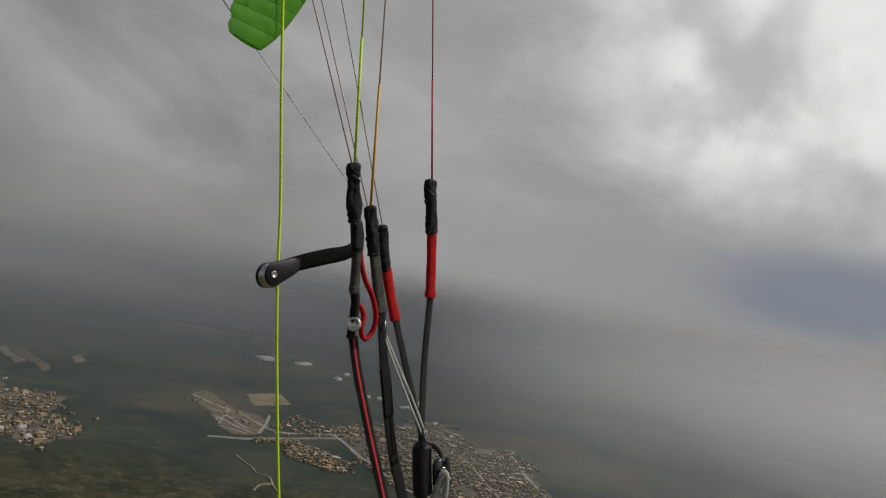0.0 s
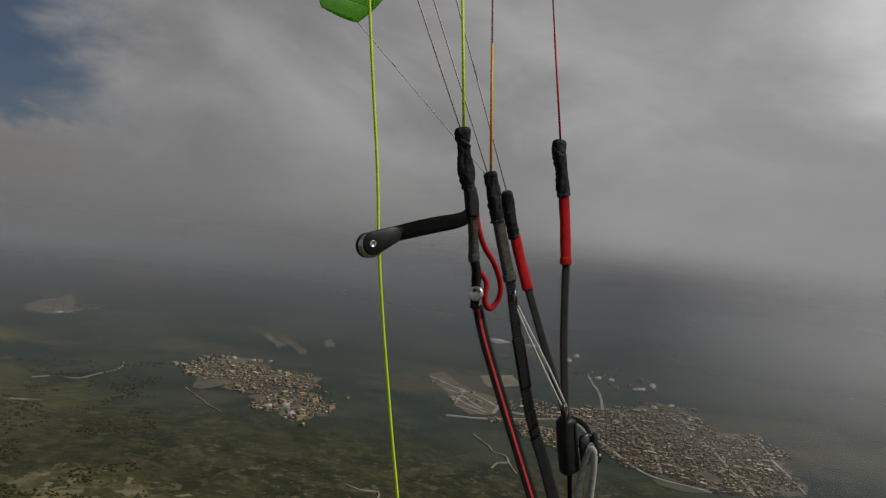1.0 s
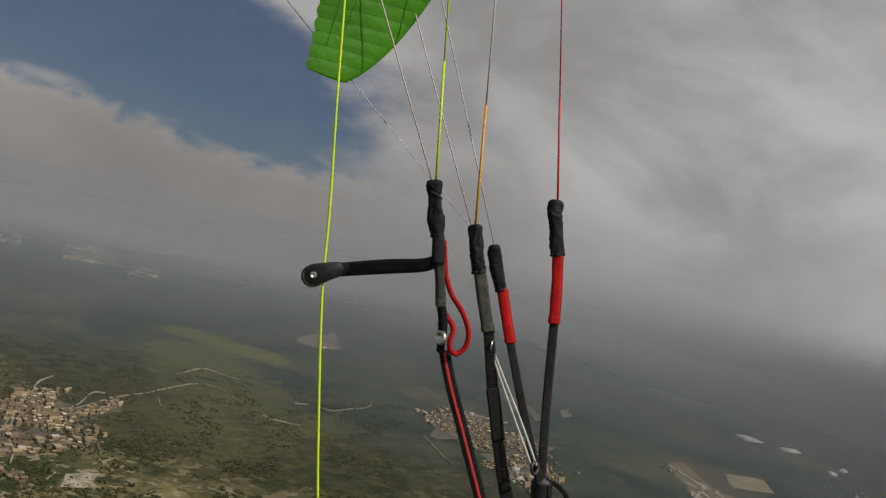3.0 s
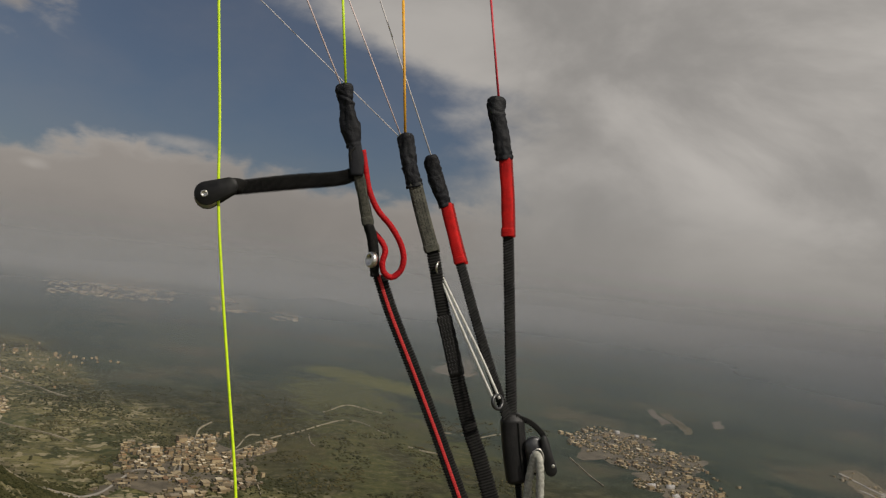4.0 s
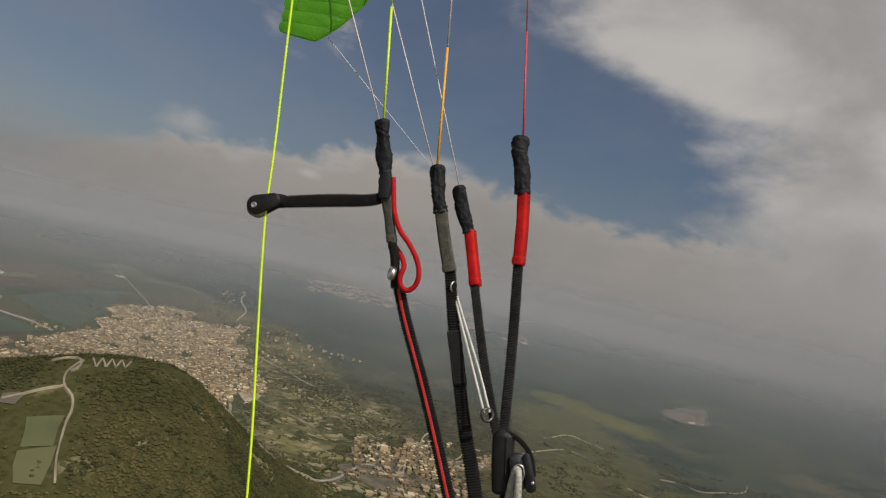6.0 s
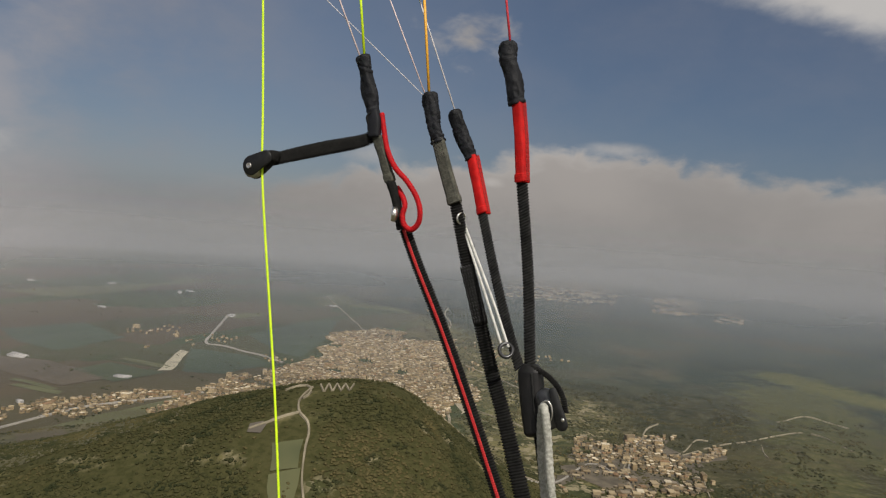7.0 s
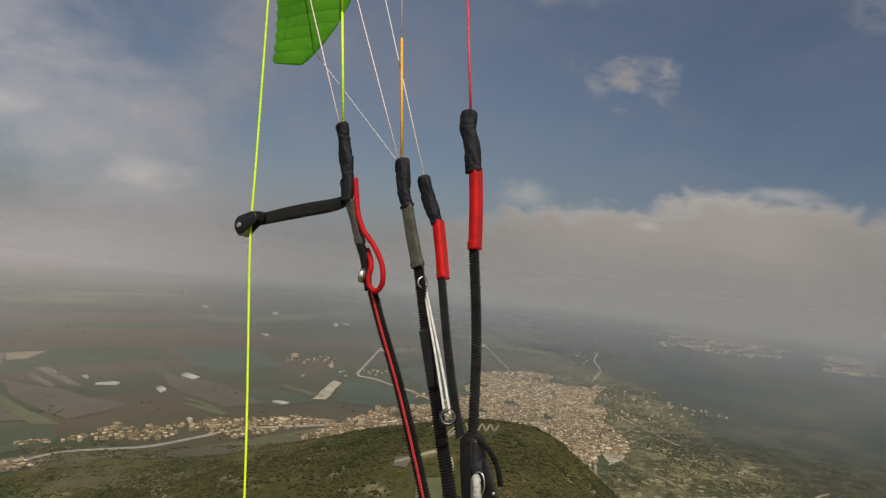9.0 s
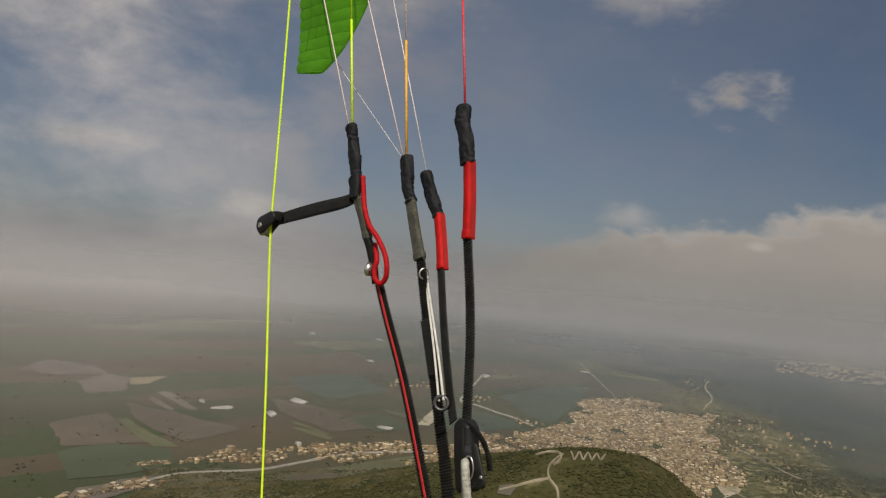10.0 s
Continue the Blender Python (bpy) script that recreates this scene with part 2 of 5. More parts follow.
def tube(points, radius, n=8, step=0.01):
    bm = bmesh.new()
    return sweep(bm, spline(points, step), radius, radius, n=n)


def braid(points, radius, strands=6, turn=0.010, step=0.0009, n=14, relief=0.17):
    """A braided cord: strands of two directions stand out of its surface."""
    path = spline(points, step)
    def bumps(s, i, a):
        ph = 2 * math.pi * i * step / turn
        return relief * max(math.sin(strands / 2 * a + ph * 2), math.sin(strands / 2 * a - ph * 2)) - 0.03
    bm = bmesh.new()
    return sweep(bm, path, radius, radius, n=n, bumps=bumps)


def sock(points, wide, thick, seed, wrinkle=0.30):
    """A neoprene sock, drawn together at its top, rumpled, with a few sharp slanting folds and a gathered hem."""
    path = spline(points, 0.0010)
    rng = random.Random(seed)
    folds = [(rng.uniform(0.10, 0.92), rng.uniform(0.06, 0.17), rng.uniform(0, 6.3), rng.uniform(0.06, 0.13)) for k in range(4)]
    def size(base, flat):
        def f(s, i):
            b = base(s) if callable(base) else base
            top = min(1.0, math.sqrt(max(0.0, 1 - max(0.0, 1 - s / 0.10) ** 2)) * 0.55 + 0.45)
            hem = 1.0 + 0.05 * math.exp(-((s - 0.97) / 0.02) ** 2) - 0.07 * math.exp(-((s - 0.93) / 0.02) ** 2)
            return b * top * hem * (flat if s > 0.12 else 1.0 - (1.0 - flat) * s / 0.12)
        return f
    def bumps(s, i, a):
        q = Vector((math.cos(a) * 1.5, math.sin(a) * 1.5, s * 3.6 + math.sin(a) * 0.8 + seed * 9.1))
        fold = abs(noise.noise(q * 1.1 + Vector((2, 0, 5))))
        out = wrinkle * (0.9 * noise.noise(q * 0.8) + 0.8 * (0.25 - fold) + 0.8 * (0.2 - abs(noise.noise(q * 2.2 + Vector((7, 1, 0))))))
        for s0, depth, turn, lean in folds:
            d = s - s0 - lean * math.sin(a + turn)
            half = max(0.0, math.cos(a * 0.5 + turn))
            out += half * (-depth * math.exp(-(d / 0.020) ** 2) + 0.6 * depth * math.exp(-((d - 0.045) / 0.03) ** 2))
        return out
    bm = bmesh.new()
    return sweep(bm, path, size(wide, 1.03), size(thick, 0.80), n=28, bumps=bumps)


def hem(points, s0, s1, wide, thick, ref=(0, -1, 0)):
    """A turned-over band round a flat sleeve, between two shares of its length."""
    path = spline(points, 0.001)
    n = len(path) - 1
    cut = path[int(s0 * n):int(s1 * n) + 1]
    return sweep(bmesh.new(), cut, lambda s, i: wide * (1 - 0.10 * abs(2 * s - 1) ** 4) + 0.0002 * math.sin(i * 1.7), thick, ref=ref, n=16, square=3.4)


def stitches(path_points, offsets, length, thick, zigzag=0.0, gap=1.6, lift=0.0, ref=(0, -1, 0)):
    """Rows of thread on the front of a band."""
    path = spline(path_points, length * gap)
    bm = bmesh.new()
    for off in offsets:
        for i in range(len(path) - 1):
            t = (path[i + 1] - path[i]).normalized()
            side = t.cross(V(ref)).normalized()
            face = side.cross(t).normalized()
            lean = zigzag * (1 if i % 2 else -1)
            d = (t + side * lean).normalized()
            c = path[i] + side * off + face * lift
            x = d.cross(face).normalized()
            vs = []
            for u, k in ((-1, 0.3), (-0.5, 1), (0.5, 1), (1, 0.3)):
                for a in (0, 1, 2, 3):
                    w = (math.cos(math.pi * a / 3)) * thick
                    h = math.sin(math.pi * a / 3) * thick * 0.9 * k
                    vs.append(bm.verts.new(c + d * (u * length / 2) + x * w * (0.5 + 0.5 * k) + face * h))
            for r in range(3):
                for k in range(3):
                    bm.faces.new((vs[r * 4 + k], vs[r * 4 + k + 1], vs[r * 4 + k + 5], vs[r * 4 + k + 4]))
    return bm


def ring(center, axis, radius, wire, n=28, m=8, stretch=1.0):
    """A metal ring; stretch draws it out upwards."""
    bm = bmesh.new()
    axis = V(axis).normalized()
    u = axis.cross(Vector((0, 0, 1))).normalized()
    w = u.cross(axis).normalized()
    rows = []
    for i in range(n):
        a = 2 * math.pi * i / n
        d = u * math.cos(a) + w * math.sin(a)
        o = V(center) + u * math.cos(a) * radius + w * math.sin(a) * radius * stretch
        rows.append([bm.verts.new(o + d * wire * math.cos(b) + axis * wire * math.sin(b)) for b in (2 * math.pi * j / m for j in range(m))])
    for i in range(n):
        r0, r1 = rows[i], rows[(i + 1) % n]
        for j in range(m):
            bm.faces.new((r0[j], r0[(j + 1) % m], r1[(j + 1) % m], r1[j]))
    return bm


def lathe(center, axis, profile, n=24):
    """A turned body: profile rows of (distance along the axis, radius)."""
    bm = bmesh.new()
    axis = V(axis).normalized()
    u = axis.orthogonal().normalized()
    w = axis.cross(u)
    rows = [[bm.verts.new(V(center) + axis * d + (u * math.cos(2 * math.pi * k / n) + w * math.sin(2 * math.pi * k / n)) * r) for k in range(n)] for d, r in profile]
    for r0, r1 in zip(rows, rows[1:]):
        for k in range(n):
            bm.faces.new((r0[k], r0[(k + 1) % n], r1[(k + 1) % n], r1[k]))
    bm.faces.new(rows[0][::-1])
    bm.faces.new(rows[-1])
    return bm


def cheek(c0, r0, c1, r1, y0, y1, bevel=0.0012):
    """A plate with the outline of two circles and their tangents, in the plane across the view, from y0 to y1."""
    c0, c1 = V(c0), V(c1)
    d = c1 - c0
    base = math.atan2(d.z, d.x)
    half = math.acos(max(-1, min(1, (r0 - r1) / d.length)))
    outline = [(c0.x, c0.z, r0, base + half + (2 * math.pi - 2 * half) * k / 18) for k in range(19)]
    outline += [(c1.x, c1.z, r1, base - half + 2 * half * k / 12) for k in range(13)]
    bm = bmesh.new()
    layers = []
    for y, inset in ((y0 + bevel, 0.0), (y1 - bevel, 0.0), (y1, bevel), (y0, bevel)):
        layers.append((y, inset))
    order = [layers[3], layers[0], layers[1], layers[2]]
    rows = [[bm.verts.new((x + (r - i) * math.cos(a), y, z + (r - i) * math.sin(a))) for x, z, r, a in outline] for y, i in order]
    n = len(outline)
    for q0, q1 in zip(rows, rows[1:]):
        for k in range(n):
            bm.faces.new((q0[k], q0[(k + 1) % n], q1[(k + 1) % n], q1[k]))
    bm.faces.new(rows[0][::-1])
    bm.faces.new(rows[-1])
    return bm


# ---- ground ----
HILL_AZ, HILL_AWAY, HILL_HIGH = radians(-29.5), 760.0, 136.0
HILL = (HILL_AWAY * math.sin(HILL_AZ), HILL_AWAY * math.cos(HILL_AZ))


def height(x, y):
    """The lie of the land: a plain with a wooded hill below and ridges far off."""
    z = PLAIN
    p, q = x - HILL[0], y - HILL[1]
    u = p * math.cos(HILL_AZ) - q * math.sin(HILL_AZ)
    v = p * math.sin(HILL_AZ) + q * math.cos(HILL_AZ)
    z += HILL_HIGH * math.exp(-(u / (135 if u > 0 else 330)) ** 2 - (v / (260 if v < 0 else 150)) ** 2)
    z += 10 * noise.noise(Vector((x / 420, y / 420, 3.1))) * min(1.0, max(0.1, (math.degrees(math.atan2(x, y)) + 22) / 25))
    z += 4 * noise.noise(Vector((x / 90, y / 90, 7.7)))
    far = min(1.0, max(0.0, (math.hypot(x, y) - 3000) / 1500))
    z += far * max(0.0, 40 * noise.noise(Vector((x / 1500, y / 900, 1.2))) + 14 * min(1.0, max(-1.0, x / 1500)))
    return z


def ground_material():
    m = bpy.data.materials.new("open country")
    m.use_nodes = True
    N = Nodes(m.node_tree)
    co = N.n("ShaderNodeTexCoord").outputs["Object"]
    xyz = N.n("ShaderNodeSeparateXYZ", {0: co}).outputs
    turn = N.n("ShaderNodeVectorRotate", {"Vector": co, "Angle": radians(-32)}, rotation_type="Z_AXIS").outputs[0]
    across = N.n("ShaderNodeSeparateXYZ", {0: turn}).outputs
    n1, n2, n3 = N.noise(co, 0.0035, 6.0, 0.6), N.noise(co, 0.02, 5.0, 0.6), N.noise(co, 0.15, 4.0, 0.6)
    n4 = N.noise(co, 0.07, 6.0, 0.7)
    # parcels, thickets and bare spots some twenty metres wide
    stray = N.n("ShaderNodeVectorMath", {0: N.n("ShaderNodeTexNoise", {"Vector": co, "Scale": 0.05, "Detail": 5.0}).outputs[1], 1: (34.0, 34.0, 0.0), 2: co}, operation="MULTIPLY_ADD").outputs[0]
    lots = N.n("ShaderNodeSeparateColor", {0: N.n("ShaderNodeTexVoronoi", {"Vector": stray, "Scale": 0.036}).outputs["Color"]}).outputs
    tufts = N.n("ShaderNodeSeparateColor", {0: N.n("ShaderNodeTexVoronoi", {"Vector": stray, "Scale": 0.10}).outputs["Color"]}).outputs

    away = N.n("ShaderNodeVectorMath", {0: co}, operation="LENGTH").outputs["Value"]
    settled = N.step(away, 2300.0, 1350.0)  # the broken ground ends some way beyond the village

    def mottled(c, share):
        def some(value, lo, hi, k):
            return N.math("MULTIPLY", N.step(value, lo, hi, 0.0, k * share), settled)
        c = N.mix(some(lots[0], 0.50, 0.95, 0.70), c, (0.190, 0.168, 0.074, 1))
        c = N.mix(some(lots[1], 0.66, 0.88, 0.60), c, (0.042, 0.049, 0.020, 1))
        c = N.mix(some(tufts[0], 0.66, 0.82, 0.60), c, (0.032, 0.038, 0.017, 1))
        return N.mix(some(tufts[1], 0.78, 0.95, 0.80), c, (0.31, 0.265, 0.165, 1))

    # scrub with bare earth
    scrub = N.mix(N.step(n2, 0.35, 0.65), (0.070, 0.070, 0.027, 1), (0.170, 0.150, 0.068, 1))
    scrub = N.mix(N.math("MULTIPLY", N.step(n3, 0.52, 0.75), settled), scrub, (0.19, 0.155, 0.10, 1))
    scrub = N.mix(N.step(n1, 0.52, 0.62), scrub, (0.052, 0.060, 0.025, 1))
    scrub = N.mix(N.math("MULTIPLY", N.step(n4, 0.47, 0.39, 0.0, 0.75), settled), scrub, (0.036, 0.040, 0.018, 1))
    scrub = N.mix(N.math("MULTIPLY", N.math("MULTIPLY", N.step(n4, 0.55, 0.62), N.step(n2, 0.42, 0.58)), settled), scrub, (0.30, 0.26, 0.17, 1))
    scrub = mottled(scrub, 1.0)
    # ploughed and green fields in strips
    turned = N.n("ShaderNodeMapping", {"Vector": co, "Rotation": (0, 0, radians(-4)), "Scale": (0.0062, 0.0021, 0.0)}).outputs[0]
    vor = N.n("ShaderNodeTexVoronoi", {"Vector": turned, "Scale": 1.0, "Randomness": 0.8}, distance="CHEBYCHEV")
    pick = N.n("ShaderNodeSeparateColor", {0: vor.outputs["Color"]}).outputs
    field = N.mix(N.step(pick[0], 0.25, 0.75), (0.090, 0.073, 0.046, 1), (0.048, 0.068, 0.030, 1))
    field = N.mix(N.math("GREATER_THAN", pick[1], 0.86), field, (0.12, 0.125, 0.065, 1))
    field = N.mix(N.step(n2, 0.3, 0.7, 0.0, 0.45), field, (0.075, 0.062, 0.042, 1))
    edge = N.math("ADD", across[0], N.math("MULTIPLY", N.math("SUBTRACT", n1, 0.5), 500))
    plain = N.math("MULTIPLY", N.step(edge, 240, 110), N.step(N.math("ADD", xyz[2], N.math("MULTIPLY", n2, 12)), PLAIN + 28, PLAIN + 14))
    col = N.mix(plain, scrub, field)
    # dark level forest beyond the scrub, with the cloud's shadow painted into its colour
    near = N.math("SUBTRACT", N.math("MULTIPLY", N.math("MAXIMUM", N.math("SUBTRACT", 1150.0, across[1]), 0.0), 0.3),
                  N.math("MULTIPLY", N.math("MAXIMUM", N.math("SUBTRACT", across[1], 2000.0), 0.0), 0.5))
    inside = N.math("ADD", N.math("SUBTRACT", across[0], near), N.math("MULTIPLY", N.math("SUBTRACT", n1, 0.5), 420))
    inside = N.math("ADD", inside, N.math("MULTIPLY", N.math("SUBTRACT", n2, 0.5), 160))
    maquis = N.mix(N.step(n2, 0.36, 0.64), (0.026, 0.032, 0.016, 1), (0.056, 0.053, 0.027, 1))
    maquis = N.mix(N.math("MULTIPLY", N.step(n3, 0.55, 0.75, 0.0, 0.6), settled), maquis, (0.080, 0.070, 0.040, 1))
    maquis = N.mix(N.step(n4, 0.47, 0.40, 0.0, 0.7), maquis, (0.026, 0.031, 0.015, 1))
    maquis = N.mix(N.math("MULTIPLY", N.step(n4, 0.55, 0.64), N.step(n1, 0.42, 0.60)), maquis, (0.13, 0.115, 0.072, 1))
    col = N.mix(N.step(inside, 330, 480), col, mottled(maquis, 0.12))
    deep = N.math("MAXIMUM", N.step(inside, 680, 900), N.math("MULTIPLY", N.step(inside, 330, 520), N.step(across[1], 1300, 1560)))
    shaded_canopies = N.mix(N.step(n1, 0.36, 0.66), (0.024, 0.038, 0.029, 1), (0.048, 0.060, 0.042, 1))
    # brown patches paint drifts of haze over the forest
    far_patch = N.noise(N.n("ShaderNodeMapping", {"Vector": co, "Location": (900, 300, 0)}).outputs[0], 0.0022, 6.0, 0.62)
    shaded_canopies = N.mix(N.step(far_patch, 0.52, 0.64, 0.0, 0.6), shaded_canopies, (0.105, 0.086, 0.056, 1))
    shaded_canopies = N.mix(N.step(n2, 0.52, 0.64, 0.0, 0.55), shaded_canopies, (0.070, 0.074, 0.044, 1))
    col = N.mix(deep, col, shaded_canopies)
    def tract(col, a0, b0, reach, fray, tone):
        """A stretch of other growth along the line from a0 to b0, with a frayed edge."""
        dx, dy = b0[0] - a0[0], b0[1] - a0[1]
        length = math.hypot(dx, dy)
        px, py = N.math("SUBTRACT", xyz[0], a0[0]), N.math("SUBTRACT", xyz[1], a0[1])
        u = N.math("DIVIDE", N.math("ADD", N.math("MULTIPLY", px, dx), N.math("MULTIPLY", py, dy)), length)
        v = N.math("DIVIDE", N.math("SUBTRACT", N.math("MULTIPLY", py, dx), N.math("MULTIPLY", px, dy)), length)
        w = N.math("SUBTRACT", u, N.math("MINIMUM", N.math("MAXIMUM", u, 0.0), length))
        d = N.math("SQRT", N.math("ADD", N.math("MULTIPLY", w, w), N.math("MULTIPLY", v, v)))
        d = N.math("ADD", d, N.math("MULTIPLY", N.math("SUBTRACT", n2, 0.5), fray))
        return N.mix(N.step(d, reach + 40, reach - 30, 0.0, 0.75), col, tone)

    col = tract(col, (-20, 1930), (150, 1780), 60, 230, N.mix(N.step(n4, 0.35, 0.65), (0.085, 0.092, 0.030, 1), (0.150, 0.140, 0.050, 1)))
    col = tract(col, (-48, 1136), (60, 1245), 50, 110, N.mix(N.step(n4, 0.35, 0.65), (0.062, 0.056, 0.026, 1), (0.085, 0.075, 0.036, 1)))
    grassy = N.mix(N.step(n4, 0.35, 0.65), (0.058, 0.064, 0.026, 1), (0.108, 0.104, 0.042, 1))
    for a0, b0, reach in (((190, 1200), (235, 1290), 34), ((135, 1040), (150, 1160), 22), ((-10, 1700), (80, 1330), 95), ((20, 1180), (60, 1010), 40)):
        col = tract(col, a0, b0, reach, 330, grassy)
    # woods on the slopes
    wood = N.math("MULTIPLY", N.step(N.math("ADD", xyz[2], N.math("MULTIPLY", n2, 30)), PLAIN + 26, PLAIN + 46), N.step(n2, 0.7, 0.5))
    col = N.mix(wood, col, N.mix(N.step(n3, 0.35, 0.6), (0.044, 0.045, 0.016, 1), (0.064, 0.061, 0.024, 1)))
    b = N.n("ShaderNodeBsdfPrincipled", {"Base Color": col, "Roughness": 0.95, "Specular IOR Level": 0.1})
    N.link(N.n("ShaderNodeBump", {"Height": n3, "Strength": N.math("MULTIPLY", settled, 0.6), "Distance": 3.0}).outputs[0], b.inputs["Normal"])
    N.link(b.outputs[0], N.n("ShaderNodeOutputMaterial").inputs[0])
    return m


def build_ground():
    azs = [radians(q) for q in (list(np.arange(-88, 120, 0.5)) + list(np.arange(120, 272, 4.0)))]
    radii = [0.0] + [120 * (FAR / 120) ** (i / 150) for i in range(151)]
    verts = [(0, 0, height(0, 0))]
    for r in radii[1:]:
        verts += [(r * math.sin(q), r * math.cos(q), height(r * math.sin(q), r * math.cos(q))) for q in azs]
    n = len(azs)
    faces = [(0, 1 + (k + 1) % n, 1 + k) for k in range(n)]
    for i in range(len(radii) - 2):
        a, b = 1 + i * n, 1 + (i + 1) * n
        faces += [(a + k, a + (k + 1) % n, b + (k + 1) % n, b + k) for k in range(n)]
    me = bpy.data.meshes.new("ground")
    me.from_pydata(verts, [], faces)
    me.materials.append(ground_material())
    me.polygons.foreach_set("use_smooth", [True] * len(me.polygons))
    return tagged(new("ground", me), "green and brown plain with fields, scrub and a wooded hill", "ground", kind="structure")


build_ground()


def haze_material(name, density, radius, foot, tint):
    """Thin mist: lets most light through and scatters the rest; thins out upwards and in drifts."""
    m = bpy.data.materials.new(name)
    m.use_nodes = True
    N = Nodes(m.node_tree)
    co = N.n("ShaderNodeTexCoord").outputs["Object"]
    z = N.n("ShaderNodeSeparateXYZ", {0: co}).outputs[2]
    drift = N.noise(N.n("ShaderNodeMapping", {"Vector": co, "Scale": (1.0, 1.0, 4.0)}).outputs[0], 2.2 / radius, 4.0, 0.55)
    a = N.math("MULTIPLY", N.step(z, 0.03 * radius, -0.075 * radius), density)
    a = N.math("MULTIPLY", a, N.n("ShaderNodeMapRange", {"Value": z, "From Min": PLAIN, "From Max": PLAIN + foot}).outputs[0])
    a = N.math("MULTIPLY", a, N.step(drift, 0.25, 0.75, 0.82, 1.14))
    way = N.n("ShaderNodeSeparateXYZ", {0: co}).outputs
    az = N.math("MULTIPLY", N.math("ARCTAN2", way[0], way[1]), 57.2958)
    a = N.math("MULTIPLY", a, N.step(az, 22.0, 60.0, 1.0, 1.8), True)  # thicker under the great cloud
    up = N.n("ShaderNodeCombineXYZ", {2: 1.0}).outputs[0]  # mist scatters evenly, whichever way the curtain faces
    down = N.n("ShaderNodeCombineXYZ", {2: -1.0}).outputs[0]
    # the haze's brightness by bearing is put into its tint, palest over the plain
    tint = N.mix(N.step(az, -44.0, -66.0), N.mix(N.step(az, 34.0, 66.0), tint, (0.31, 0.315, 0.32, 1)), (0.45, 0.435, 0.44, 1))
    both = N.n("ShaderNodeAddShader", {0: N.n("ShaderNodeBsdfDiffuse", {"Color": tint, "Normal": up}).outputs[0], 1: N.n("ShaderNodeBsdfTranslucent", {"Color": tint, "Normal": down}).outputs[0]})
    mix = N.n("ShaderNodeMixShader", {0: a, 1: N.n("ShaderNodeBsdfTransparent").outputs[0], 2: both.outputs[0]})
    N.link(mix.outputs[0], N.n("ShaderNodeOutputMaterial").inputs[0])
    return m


def build_haze():
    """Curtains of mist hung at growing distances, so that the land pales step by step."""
    # tints put airlight into the curtains: bluer near, paler and warmer far off
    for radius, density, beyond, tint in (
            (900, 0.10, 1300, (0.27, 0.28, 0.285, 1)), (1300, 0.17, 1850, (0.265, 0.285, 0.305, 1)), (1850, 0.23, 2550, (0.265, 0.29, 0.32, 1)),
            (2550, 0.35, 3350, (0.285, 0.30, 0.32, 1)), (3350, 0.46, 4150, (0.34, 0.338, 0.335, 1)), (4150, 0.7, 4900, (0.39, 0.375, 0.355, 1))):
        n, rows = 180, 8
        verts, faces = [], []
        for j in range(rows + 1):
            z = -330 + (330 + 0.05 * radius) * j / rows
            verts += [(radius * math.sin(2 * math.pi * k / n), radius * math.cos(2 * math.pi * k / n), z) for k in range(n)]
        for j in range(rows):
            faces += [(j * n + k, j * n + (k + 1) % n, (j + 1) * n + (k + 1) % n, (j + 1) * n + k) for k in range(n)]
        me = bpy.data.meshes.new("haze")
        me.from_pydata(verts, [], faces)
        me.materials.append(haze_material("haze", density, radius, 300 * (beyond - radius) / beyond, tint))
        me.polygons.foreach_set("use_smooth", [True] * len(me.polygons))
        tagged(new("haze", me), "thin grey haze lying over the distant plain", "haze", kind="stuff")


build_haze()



# ---- land ----
def polygon_points(poly, spacing, rng, jitter=0.3, turn=0.0):
    """Places on a jittered grid inside a polygon."""
    xs, ys = [p[0] for p in poly], [p[1] for p in poly]
    cx, cy = sum(xs) / len(xs), sum(ys) / len(ys)
    reach = max(max(xs) - min(xs), max(ys) - min(ys))
    k = int(reach / spacing) + 2
    c, s = math.cos(turn), math.sin(turn)
    out = []
    for i in range(-k, k + 1):
        for j in range(-k, k + 1):
            u, v = (i + rng.uniform(-jitter, jitter)) * spacing, (j + rng.uniform(-jitter, jitter)) * spacing
            x, y = cx + u * c - v * s, cy + u * s + v * c
            inside = False
            wob = spacing * 2.2
            tx = x + wob * noise.noise(Vector((x / 70, y / 70, 0.3))) * 3.0
            ty = y + wob * noise.noise(Vector((x / 70, y / 70, 9.3))) * 4.0
            for (x0, y0), (x1, y1) in zip(poly, poly[1:] + poly[:1]):
                if (y0 > ty) != (y1 > ty) and tx < (x1 - x0) * (ty - y0) / (y1 - y0) + x0:
                    inside = not inside
            if inside:
                out.append((x, y))
    return out


